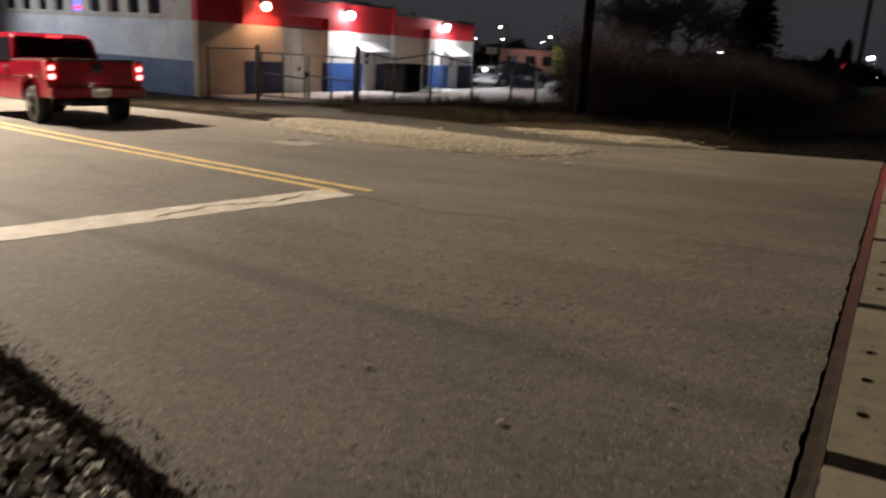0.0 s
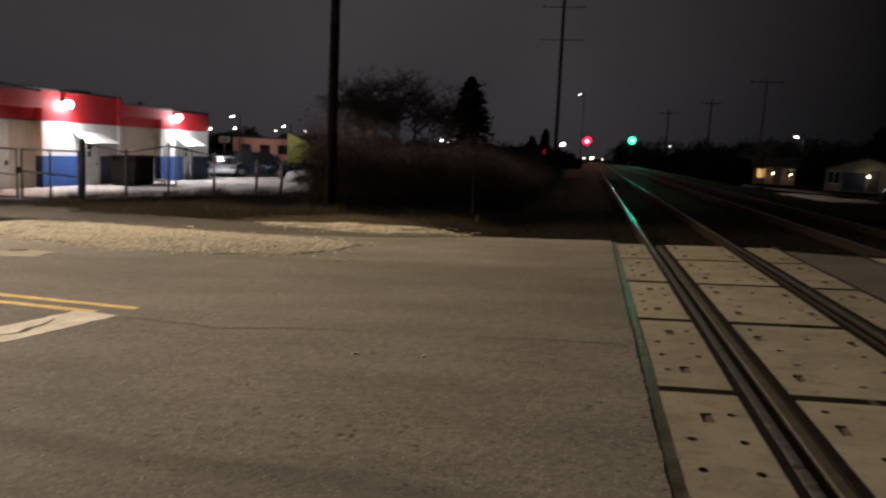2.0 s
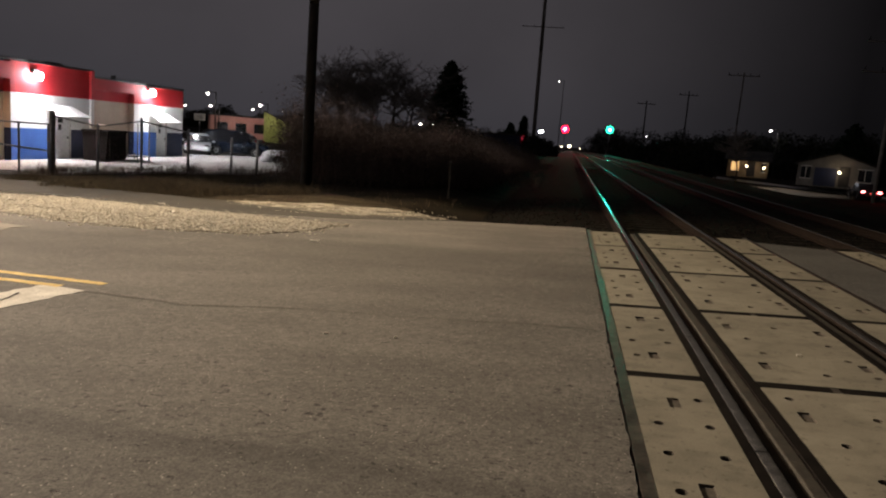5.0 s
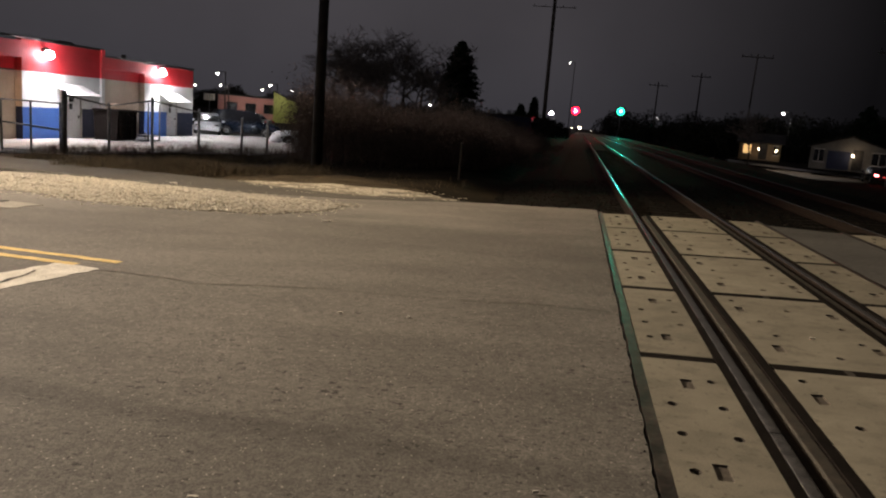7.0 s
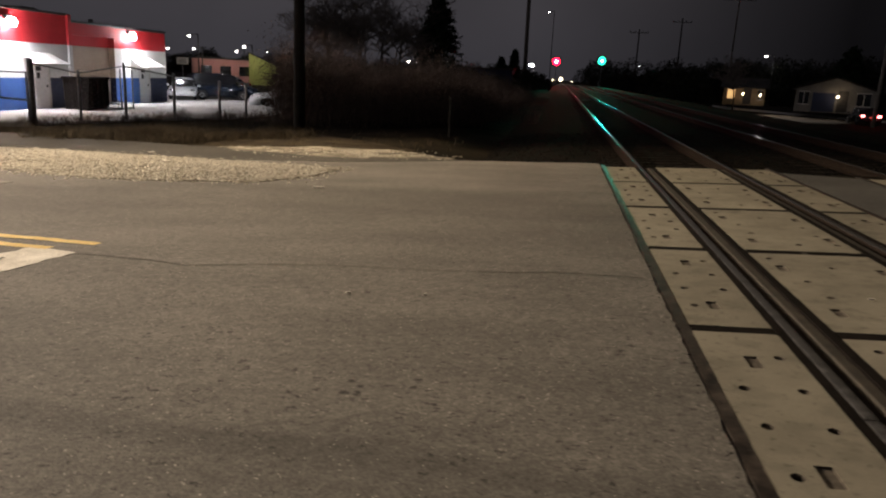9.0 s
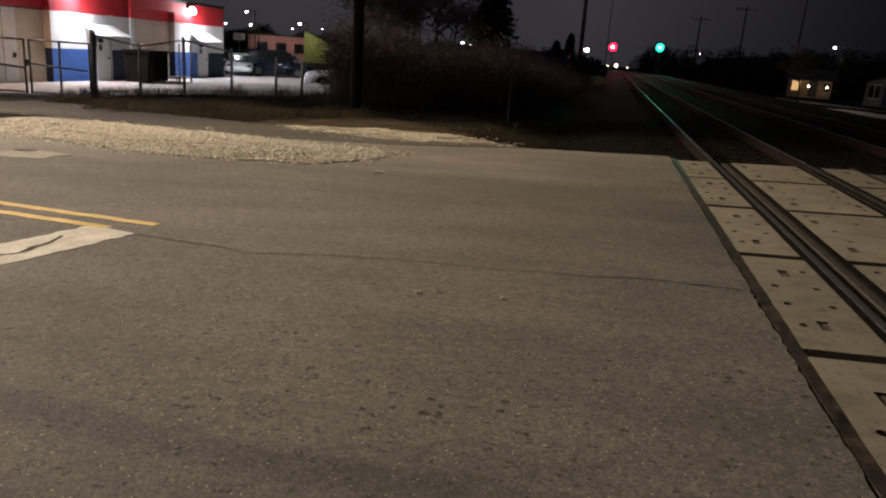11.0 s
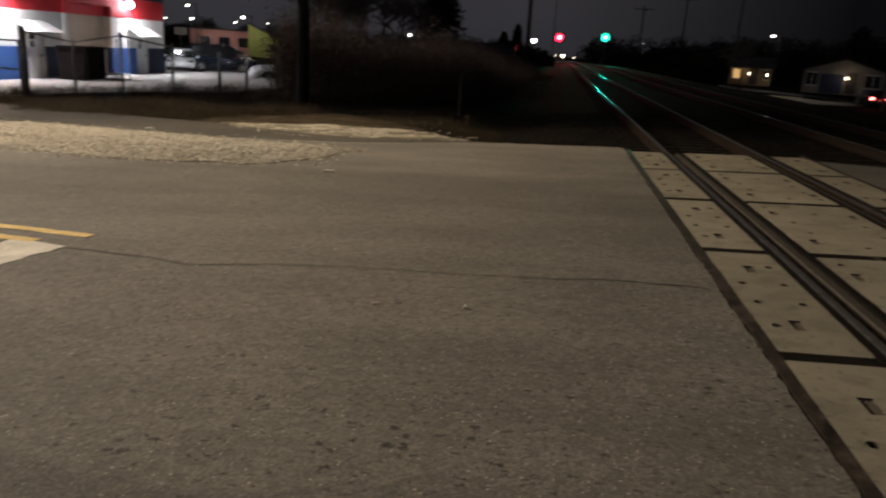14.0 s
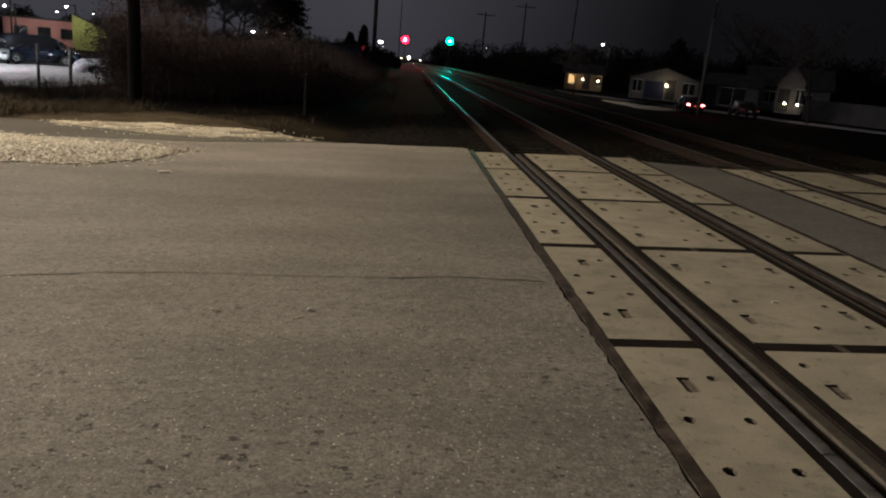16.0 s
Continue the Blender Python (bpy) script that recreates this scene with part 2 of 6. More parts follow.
def concrete_material(name, base):
    """Cast deck concrete: cloudy tone, dirty smears along the traffic, small dark chips and scuffs."""
    m = bpy.data.materials.new(name)
    n, l, b = nodes_of(m)
    t = n.new("ShaderNodeTexCoord")
    o = n.new("ShaderNodeObjectInfo")
    shift = n.new("ShaderNodeVectorMath")
    shift.operation = "MULTIPLY_ADD"
    l.new(o.outputs["Random"], shift.inputs[0])
    shift.inputs[1].default_value = (37.0, 19.0, 5.0)
    l.new(t.outputs["Object"], shift.inputs[2])
    at = shift.outputs[0]
    smear = n.new("ShaderNodeMapping")
    smear.inputs["Scale"].default_value = (0.85, 1.15, 1.0)
    l.new(at, smear.inputs["Vector"])

    def tex(kind, scale, vec, out="Fac", **kw):
        q = n.new(kind)
        q.inputs["Scale"].default_value = scale
        for key, value in kw.items():
            q.inputs[key].default_value = value
        l.new(vec, q.inputs["Vector"])
        return q.outputs[out]

    def ranged(v, *lims):
        q = n.new("ShaderNodeMapRange")
        q.interpolation_type = "SMOOTHSTEP"
        for i, w in enumerate(lims):
            q.inputs[i + 1].default_value = w
        l.new(v, q.inputs[0])
        return q.outputs[0]

    def times(u, v):
        q = n.new("ShaderNodeMath")
        q.operation = "MULTIPLY"
        l.new(u, q.inputs[0])
        l.new(v, q.inputs[1])
        return q.outputs[0]

    fine = tex("ShaderNodeTexNoise", 140.0, at, Detail=3.0)
    v = ranged(tex("ShaderNodeTexNoise", 1.7, at, Detail=5.0), 0.3, 0.7, 0.84, 1.12)
    v = times(v, ranged(tex("ShaderNodeTexNoise", 6.0, smear.outputs[0], Detail=6.0), 0.30, 0.55, 0.84, 1.04))
    v = times(v, ranged(tex("ShaderNodeTexNoise", 3.1, at, Detail=7.0, Roughness=0.7), 0.30, 0.43, 0.70, 1.0))
    v = times(v, ranged(fine, 0.3, 0.7, 0.88, 1.12))
    v = times(v, ranged(tex("ShaderNodeTexVoronoi", 9.0, at, "Distance"), 0.05, 0.13, 0.62, 1.0))
    v = times(v, ranged(tex("ShaderNodeTexNoise", 22.0, at, Detail=4.0), 0.28, 0.40, 0.66, 1.0))
    v = times(v, ranged(o.outputs["Random"], 0.0, 1.0, 0.88, 1.1))
    h = n.new("ShaderNodeHueSaturation")
    h.inputs["Color"].default_value = (*base, 1)
    l.new(v, h.inputs["Value"])
    l.new(h.outputs[0], b.inputs["Base Color"])
    b.inputs["Roughness"].default_value, b.inputs["Specular IOR Level"].default_value = 0.8, 0.3
    bn = n.new("ShaderNodeBump")
    bn.inputs["Strength"].default_value, bn.inputs["Distance"].default_value = 0.3, 0.004
    l.new(fine, bn.inputs["Height"])
    l.new(bn.outputs[0], b.inputs["Normal"])
    return m


M = dict(
    asphalt=asphalt_material("asphalt", (0.142, 0.132, 0.115)),
    # darker than the road: the weaker light past the deck is in this colour
    dim_asphalt=asphalt_material("dimmed_asphalt", (0.104, 0.101, 0.093), dust=False),
    path=asphalt_material("path_asphalt", (0.054, 0.049, 0.040), pits=False, dust=False),
    tar=mat("tar", (0.028, 0.024, 0.019), (0.055, 0.048, 0.038), 5, 0.6, bump=0.3),
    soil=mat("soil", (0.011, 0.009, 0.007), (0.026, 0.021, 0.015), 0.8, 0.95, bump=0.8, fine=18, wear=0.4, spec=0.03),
    lot=mat("lot_concrete", (0.46, 0.44, 0.42), (0.60, 0.58, 0.56), 0.5, 0.85, bump=0.2, fine=25),
    concrete=concrete_material("panel_concrete", (0.262, 0.240, 0.183)),
    collar=mat("worn_concrete", (0.17, 0.157, 0.13), (0.25, 0.235, 0.195), 6, 0.85, bump=0.3, fine=45, wear=0.3),
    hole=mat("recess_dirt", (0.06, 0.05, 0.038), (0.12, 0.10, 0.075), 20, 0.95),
    rubber=mat("rubber", (0.008, 0.0064, 0.0055), (0.015, 0.012, 0.01), 6, 0.85, bump=0.3, fine=40, spec=0.06),
    rubber_brown=mat("dusty_rubber", (0.027, 0.023, 0.017), (0.052, 0.043, 0.031), 9, 0.7, bump=0.4, fine=50),
    edge=mat("edge_seal", (0.012, 0.0095, 0.0078), (0.058, 0.046, 0.037), 7, 0.42, bump=0.25, fine=30, spec=0.32, wear=0.4),
    rail_head=mat("polished_rail", (0.11, 0.108, 0.104), (0.19, 0.186, 0.18), 12, 0.17, 0.5, fine=120),
    rail_side=mat("rusty_rail", (0.013, 0.0095, 0.0075), (0.026, 0.0185, 0.014), 10, 0.9, 0.0, bump=0.4, spec=0.1),
    sleeper=mat("creosoted_wood", (0.010, 0.0085, 0.007), (0.022, 0.018, 0.014), 6, 0.9, bump=0.6, vary=0.3, spec=0.08),
    # near-black: dark stone, with the shade in its pores put into the colour
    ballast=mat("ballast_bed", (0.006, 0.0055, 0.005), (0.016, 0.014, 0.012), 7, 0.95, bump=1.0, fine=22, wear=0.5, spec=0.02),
    stones=island("ballast_stones", [(0.28, 0.27, 0.25), (0.45, 0.435, 0.41), (0.6, 0.585, 0.55), (0.34, 0.33, 0.31), (0.7, 0.685, 0.65)]),
    # dark stones, deepened by the shade between them
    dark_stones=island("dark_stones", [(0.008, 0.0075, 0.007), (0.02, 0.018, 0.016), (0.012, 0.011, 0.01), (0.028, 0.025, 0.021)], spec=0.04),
    dirt=island("dirt_crumbs", [(0.045, 0.036, 0.027), (0.08, 0.065, 0.048), (0.03, 0.025, 0.019), (0.13, 0.11, 0.085)], spec=0.05),
    gravel=island("limestone_gravel", [(0.44, 0.41, 0.33), (0.58, 0.545, 0.45), (0.70, 0.66, 0.56), (0.34, 0.31, 0.25), (0.53, 0.495, 0.41), (0.17, 0.15, 0.12)]),
    gravel_bed=mat("gravel_bed", (0.12, 0.105, 0.08), (0.30, 0.27, 0.21), 3.5, 0.95, bump=1.0, fine=24, wear=0.5),
    yellow=mat("yellow_road_paint", (0.60, 0.43, 0.15), (0.74, 0.56, 0.23), 5, 0.7, bump=0.3, fine=60, wear=0.3),
    white_line=mat("white_road_paint", (0.52, 0.49, 0.42), (0.72, 0.69, 0.61), 4, 0.7, bump=0.3, fine=60, wear=0.3),
    white=mat("white_painted_block", (0.68, 0.68, 0.68), (0.8, 0.8, 0.8), 0.7, 0.75, bump=0.2, fine=12, wear=0.05),
    grey_white=mat("weathered_white_wall", (0.62, 0.66, 0.74), (0.80, 0.83, 0.88), 0.9, 0.8, bump=0.3, fine=6, wear=0.1),
    upper_wall=mat("beige_grey_block", (0.50, 0.47, 0.44), (0.64, 0.60, 0.56), 0.9, 0.8, bump=0.3, fine=6, wear=0.1),
    tan=mat("tan_and_warm_lit_wall", (0.50, 0.41, 0.32), (0.62, 0.52, 0.42), 0.8, 0.75, bump=0.2, fine=12, wear=0.06),
    red_band=mat("red_painted_band", (0.52, 0.02, 0.03), (0.62, 0.035, 0.045), 0.8, 0.7, bump=0.15, fine=12, wear=0.06),
    blue_band=mat("blue_painted_band", (0.035, 0.10, 0.34), (0.05, 0.14, 0.43), 0.8, 0.7, bump=0.15, fine=12, wear=0.06),
    faded_blue=mat("faded_blue_paint", (0.15, 0.19, 0.30), (0.22, 0.27, 0.40), 0.8, 0.8, bump=0.2, fine=10, wear=0.12),
    turf=mat("dead_turf", (0.026, 0.021, 0.015), (0.068, 0.054, 0.037), 1.6, 0.95, bump=1.0, fine=26, wear=0.5, spec=0.05),
    # navy paint, and also blue paint with shade mixed into its colour
    navy=mat("navy_and_shaded_blue", (0.014, 0.022, 0.06), (0.02, 0.032, 0.085), 0.8, 0.65, bump=0.15, fine=12),
    roof=mat("roof_felt", (0.03, 0.03, 0.032), (0.06, 0.058, 0.056), 1, 0.9, bump=0.4),
    door=mat("door_paint", (0.58, 0.57, 0.54), (0.68, 0.67, 0.64), 1.5, 0.5),
    dark_metal=mat("dark_metal", (0.03, 0.03, 0.03), (0.06, 0.058, 0.055), 6, 0.5, 0.4, bump=0.1),
    bin_paint=mat("chipped_bin_paint", (0.009, 0.0075, 0.007), (0.018, 0.014, 0.013), 5, 0.85, bump=0.2, spec=0.08),
    galv=mat("galvanised_steel", (0.22, 0.22, 0.22), (0.34, 0.34, 0.34), 10, 0.5, 0.8, bump=0.1),
    post_rust=mat("weathered_steel", (0.13, 0.125, 0.12), (0.23, 0.22, 0.21), 9, 0.55, 0.15, bump=0.2),
    pole_wood=mat("pole_wood", (0.017, 0.015, 0.0135), (0.034, 0.030, 0.026), 3, 0.9, bump=0.6, fine=30),
    # lightened pole colour: distance haze is mixed into it
    pale_pole=mat("hazed_pole", (0.13, 0.115, 0.10), (0.2, 0.18, 0.16), 3, 0.9, bump=0.5, fine=30),
    bark=mat("bark", (0.04, 0.032, 0.025), (0.075, 0.06, 0.046), 4, 0.95, bump=0.8),
    dry=island("dry_grass", [(0.062, 0.049, 0.032), (0.10, 0.079, 0.05), (0.04, 0.032, 0.022), (0.15, 0.118, 0.074)]),
    brush=island("dry_brush", [(0.085, 0.062, 0.052), (0.125, 0.094, 0.077), (0.06, 0.044, 0.038), (0.17, 0.128, 0.10), (0.04, 0.03, 0.026)]),
    needles=island("conifer_needles", [(0.012, 0.02, 0.012), (0.025, 0.04, 0.022), (0.018, 0.03, 0.016)]),
    twigs=mat("twigs", (0.11, 0.09, 0.08), (0.19, 0.16, 0.14), 3, 0.95),
    far_wood=island("far_foliage", [(0.012, 0.014, 0.010), (0.028, 0.03, 0.02), (0.02, 0.018, 0.014)]),
    truck_red=mat("red_car_paint", (0.27, 0.004, 0.020), (0.32, 0.006, 0.026), 2, 0.25, 0.0, wear=0.03, spec=0.6),
    black_paint=mat("black_car_paint", (0.012, 0.013, 0.016), (0.02, 0.021, 0.025), 2, 0.2, 0.0, wear=0.03, spec=0.6),
    blue_paint=mat("dark_blue_car_paint", (0.008, 0.014, 0.028), (0.012, 0.02, 0.038), 2, 0.22, 0.2, wear=0.03, spec=0.6),
    silver_paint=mat("silver_car_paint", (0.52, 0.53, 0.55), (0.62, 0.63, 0.65), 2, 0.5, 0.15, wear=0.03),
    glass=mat("dark_car_glass", (0.008, 0.008, 0.01), (0.014, 0.014, 0.016), 3, 0.08, 0.0, wear=0.02, spec=0.7),
    window=mat("dark_window_glass", (0.01, 0.011, 0.014), (0.02, 0.022, 0.027), 3, 0.1, wear=0.02, spec=0.7),
    tyre=mat("tyre_rubber", (0.015, 0.015, 0.015), (0.028, 0.027, 0.026), 8, 0.8, bump=0.3),
    chrome=mat("chrome", (0.55, 0.55, 0.56), (0.7, 0.7, 0.71), 10, 0.18, 1.0),
    rim=mat("alloy_rim", (0.30, 0.30, 0.31), (0.45, 0.45, 0.46), 10, 0.3, 0.9),
    plate=mat("number_plate", (0.6, 0.58, 0.52), (0.72, 0.7, 0.64), 8, 0.5),
    bars=mat("dark_print", (0.06, 0.05, 0.08), (0.1, 0.08, 0.12), 8, 0.6),
    house_wall=mat("house_siding", (0.15, 0.147, 0.14), (0.23, 0.222, 0.21), 1, 0.8, bump=0.2),
    house_tan=mat("tan_siding", (0.24, 0.185, 0.12), (0.33, 0.26, 0.17), 1, 0.8, bump=0.2),
    pink_wall=mat("pink_wall", (0.52, 0.26, 0.25), (0.62, 0.33, 0.31), 0.6, 0.85, bump=0.2),
    lime_wall=mat("lime_wall", (0.40, 0.44, 0.14), (0.5, 0.54, 0.2), 0.6, 0.8, bump=0.2),
    litter=mat("white_litter", (0.6, 0.57, 0.5), (0.8, 0.77, 0.7), 20, 0.6),
    lamp_white=glow("lit_white_lamp", (0.95, 0.97, 1.0), 190),
    lamp_amber=glow("lit_amber_lamp", (1.0, 0.62, 0.36), 20),
    lamp_warm=glow("lit_warm_lamp", (1.0, 0.82, 0.55), 14),
    lamp_far=glow("lit_far_lamp", (1.0, 0.96, 0.88), 22),
    lamp_red=glow("lit_red_signal", (1.0, 0.008, 0.03), 13),
    # pale emitters for the blown-out middle of each signal's glare
    core_red=glow("red_glare_core", (1.0, 0.55, 0.6), 30),
    core_green=glow("green_glare_core", (0.4, 1.0, 0.85), 14),
    lamp_green=glow("lit_green_signal", (0.004, 1.0, 0.55), 4),
    tail=glow("lit_tail_lamp", (1.0, 0.05, 0.06), 4),
    tail_hot=glow("lit_brake_lamp", (1.0, 0.11, 0.11), 22),
    sign_lit=glow("lit_window_sign", (0.16, 0.18, 1.0), 2.2),
    warm_window=glow("lit_house_window", (1.0, 0.62, 0.25), 0.9),
    sign_panel=mat("sign_panel", (0.5, 0.5, 0.5), (0.6, 0.6, 0.6), 2, 0.6),
)


# ---- mesh tools ----
def link(name, bm, material, parent=None, label=""):
    me = bpy.data.meshes.new(name)
    bm.normal_update()
    bm.to_mesh(me)
    bm.free()
    for m in (material if isinstance(material, (list, tuple)) else [material]):
        me.materials.append(m)
    ob = new(name, me)
    if parent:
        ob.parent = parent
    if label:
        ob["label"] = label
    return ob


def part(name, bm, material, parent, label=""):
    return link(name, bm, material, parent, label)


def raw(name, verts, faces, material, parent=None, label=""):
    me = bpy.data.meshes.new(name)
    me.from_pydata([tuple(v) for v in verts], [], [tuple(f) for f in faces])
    for m in (material if isinstance(material, (list, tuple)) else [material]):
        me.materials.append(m)
    ob = new(name, me)
    if parent:
        ob.parent = parent
    if label:
        ob["label"] = label
    return ob


def empty(name, m, label, category, group="", kind=""):
    ob = new(name)
    ob.matrix_world = m
    return tagged(ob, label, category, group, kind)


def box(bm, x0, x1, y0, y1, z0, z1, bevel=0.0, m=None, index=0):
    r = bmesh.ops.create_cube(bm, size=1.0)
    vs = r["verts"]
    for v in vs:
        v.co = Vector(((x0 + x1) / 2 + v.co.x * (x1 - x0), (y0 + y1) / 2 + v.co.y * (y1 - y0), (z0 + z1) / 2 + v.co.z * (z1 - z0)))
    faces = list({f for v in vs for f in v.link_faces})
    for f in faces:
        f.material_index = index
    if m is not None:
        bmesh.ops.transform(bm, matrix=m, verts=vs)
    if bevel:
        es = list({e for v in vs for e in v.link_edges})
        bmesh.ops.bevel(bm, geom=es, offset=bevel, segments=2, affect="EDGES", profile=0.5)
    return bm


def boxed(*a, **k):
    return box(bmesh.new(), *a, **k)


def cyl(bm, p0, p1, r0, r1=None, seg=10, index=0):
    p0, p1 = Vector(p0), Vector(p1)
    d = p1 - p0
    r = bmesh.ops.create_cone(bm, cap_ends=True, segments=seg, radius1=r0, radius2=r0 if r1 is None else r1, depth=d.length)
    m = Matrix.Translation((p0 + p1) / 2) @ d.to_track_quat("Z", "Y").to_matrix().to_4x4()
    bmesh.ops.transform(bm, matrix=m, verts=r["verts"])
    for v in r["verts"]:
        for f in v.link_faces:
            f.material_index = index
            f.smooth = len(f.verts) == 4
    return bm


def cyled(*a, **k):
    return cyl(bmesh.new(), *a, **k)


def ball(bm, c, r, seg=10, sx=1, sy=1, sz=1):
    q = bmesh.ops.create_uvsphere(bm, u_segments=seg, v_segments=max(seg // 2, 4), radius=r)
    for v in q["verts"]:
        v.co = Vector((c[0] + v.co.x * sx, c[1] + v.co.y * sy, c[2] + v.co.z * sz))
        for f in v.link_faces:
            f.smooth = True
    return bm


def prism(pts, y0, y1, bevel=0.0):
    """A closed outline in x, z drawn out from y0 to y1."""
    bm = bmesh.new()
    a = [bm.verts.new((x, y0, z)) for x, z in pts]
    b = [bm.verts.new((x, y1, z)) for x, z in pts]
    bm.faces.new(a)
    bm.faces.new(list(reversed(b)))
    for i in range(len(pts)):
        j = (i + 1) % len(pts)
        bm.faces.new((a[j], a[i], b[i], b[j]))
    bmesh.ops.recalc_face_normals(bm, faces=bm.faces)
    if bevel:
        bmesh.ops.bevel(bm, geom=list(bm.edges), offset=bevel, segments=2, affect="EDGES", profile=0.5)
    return bm


def slab(outline, top=0.0, thick=0.06, cell=0.0, lift=None, cuts=()):
    """A flat piece that follows the ground, from an outline in x, y."""
    bm = bmesh.new()
    vs = [bm.verts.new((x, y, 0)) for x, y in outline]
    bm.faces.new(vs)
    if cell:
        for axis in (0, 1):
            lo, hi = min(p[axis] for p in outline), max(p[axis] for p in outline)
            c = lo + cell
            while c < hi - 0.01:
                no = Vector((1, 0, 0)) if axis == 0 else Vector((0, 1, 0))
                bmesh.ops.bisect_plane(bm, geom=list(bm.verts) + list(bm.edges) + list(bm.faces), plane_co=no * c, plane_no=no)
                c += cell
    for c in cuts:
        bmesh.ops.bisect_plane(bm, geom=list(bm.verts) + list(bm.edges) + list(bm.faces), plane_co=(c, 0, 0), plane_no=(1, 0, 0))
    bmesh.ops.recalc_face_normals(bm, faces=bm.faces)
    if bm.faces[:][0].normal.z < 0:
        bmesh.ops.reverse_faces(bm, faces=bm.faces)
    r = bmesh.ops.extrude_face_region(bm, geom=list(bm.faces))
    up = {v for v in r["geom"] if isinstance(v, bmesh.types.BMVert)}
    for v in bm.verts:
        base = gz(v.co.x, v.co.y) + top + (lift(v.co.x, v.co.y) if lift else 0)
        v.co.z = base if v in up else base - thick
    bmesh.ops.recalc_face_normals(bm, faces=bm.faces)
    return bm


def tilted(bm):
    """Move geometry laid out on the level deck onto the banked one."""
    bmesh.ops.transform(bm, matrix=TILT, verts=bm.verts)
    return bm


def ragged(points, step, amount, seed):
    """An outline with extra points jittered sideways, for broken pavement edges."""
    rng = random.Random(seed)
    out = []
    for (x0, y0), (x1, y1) in zip(points, points[1:] + points[:1]):
        n = max(1, int(math.hypot(x1 - x0, y1 - y0) / step))
        for i in range(n):
            k = i / n
            j = amount if 0 < i else 0
            out.append((x0 + (x1 - x0) * k + rng.uniform(-j, j), y0 + (y1 - y0) * k + rng.uniform(-j, j)))
    return out


def scatter_stones(name, spots, material, parent=None, label="", flat=0.62):
    """Angular stones joined into one mesh; spots: x, y, z, size."""
    rng = np.random.default_rng(len(spots) + 7)
    base = np.array([(1, 0, 0), (-1, 0, 0), (0, 1, 0), (0, -1, 0), (0, 0, 1), (0, 0, -1)], float)
    tris = np.array([(0, 2, 4), (2, 1, 4), (1, 3, 4), (3, 0, 4), (2, 0, 5), (1, 2, 5), (3, 1, 5), (0, 3, 5)])
    sp = np.array(spots)
    n = len(sp)
    a = rng.uniform(0, 6.28, n)
    pts = base[None] * rng.uniform(0.65, 1.25, (n, 6, 1)) + rng.uniform(-0.25, 0.25, (n, 6, 3))
    pts *= (sp[:, 3] / 2)[:, None, None] * np.array([1.0, 0.8, flat])
    c, s = np.cos(a)[:, None], np.sin(a)[:, None]
    x, y = pts[..., 0] * c - pts[..., 1] * s, pts[..., 0] * s + pts[..., 1] * c
    pts = np.stack([x, y, pts[..., 2]], -1) + sp[:, None, :3]
    faces = (tris[None] + (np.arange(n) * 6)[:, None, None]).reshape(-1, 3)
    return raw(name, pts.reshape(-1, 3).tolist(), faces.tolist(), material, parent, label)


def blades(name, roots, material, parent=None, label="", leaf=0.0):
    """Thin bent blades or stems joined into one mesh; roots: x, y, z, height, width, lean."""
    rng = np.random.default_rng(len(roots) + 3)
    r = np.array(roots)
    n = len(r)
    a, b = rng.uniform(0, 6.28, n), rng.uniform(0, 6.28, n)
    w = np.stack([np.cos(a), np.sin(a), 0 * a], -1) * (r[:, 4] / 2)[:, None]
    d = np.stack([np.cos(b), np.sin(b), 0 * b], -1) * (r[:, 5] * r[:, 3])[:, None]
    p0 = r[:, :3]
    p1 = p0 + d * 0.3 + np.array([0, 0, 1]) * (r[:, 3] * 0.55)[:, None]
    p2 = p0 + d + np.array([0, 0, 1]) * r[:, 3][:, None]
    v = np.stack([p0 - w, p0 + w, p1 - w * 0.8, p1 + w * 0.8, p2], 1).reshape(-1, 3)
    k = (np.arange(n) * 5)[:, None]
    faces = np.concatenate([np.concatenate([k + i for i in t], 1) for t in ((0, 1, 3), (0, 3, 2), (2, 3, 4))])
    return raw(name, v.tolist(), faces.tolist(), material, parent, label)


def leaves(name, centres, size, material, parent=None, label=""):
    """Small leaf quads at random turns, joined into one mesh."""
    rng = np.random.default_rng(len(centres) + 11)
    c = np.array(centres)
    n = len(c)
    u = rng.normal(size=(n, 3))
    u /= np.linalg.norm(u, axis=1)[:, None]
    q = np.cross(u, rng.normal(size=(n, 3)))
    q /= np.linalg.norm(q, axis=1)[:, None]
    s = (size * rng.uniform(0.5, 1.4, n))[:, None]
    v = np.stack([c - u * s, c + q * s * 0.5, c + u * s, c - q * s * 0.5], 1).reshape(-1, 3)
    f = (np.arange(n) * 4)[:, None] + np.array([0, 1, 2, 3])
    return raw(name, v.tolist(), f.tolist(), material, parent, label)

# ---- ground, road and tracks ----
gb = bmesh.new()
xs = [-600, -300, -150, -80, -50, -40, -30, -24, -20, -14, -8, -4, -1, 3, 7, 8.5, 9.5, 11, 12.5, 14, 15.5, 20, 40, 80, 150, 300, 600]
ys = [-300, -100, -40, -15, -5, 0, 4, 8, 12, 14.2, 14.6, 16, 20, 25, 32, 40, 55, 80, 120, 180, 260, 400, 700, 1200]
grid = [[gb.verts.new((x, y, gz(x, y) - (0.55 if -1.5 < x < 9 and y > 14.5 else 0.07))) for x in xs] for y in ys]
for j in range(len(ys) - 1):
    for i in range(len(xs) - 1):
        gb.faces.new((grid[j][i], grid[j][i + 1], grid[j + 1][i + 1], grid[j + 1][i]))
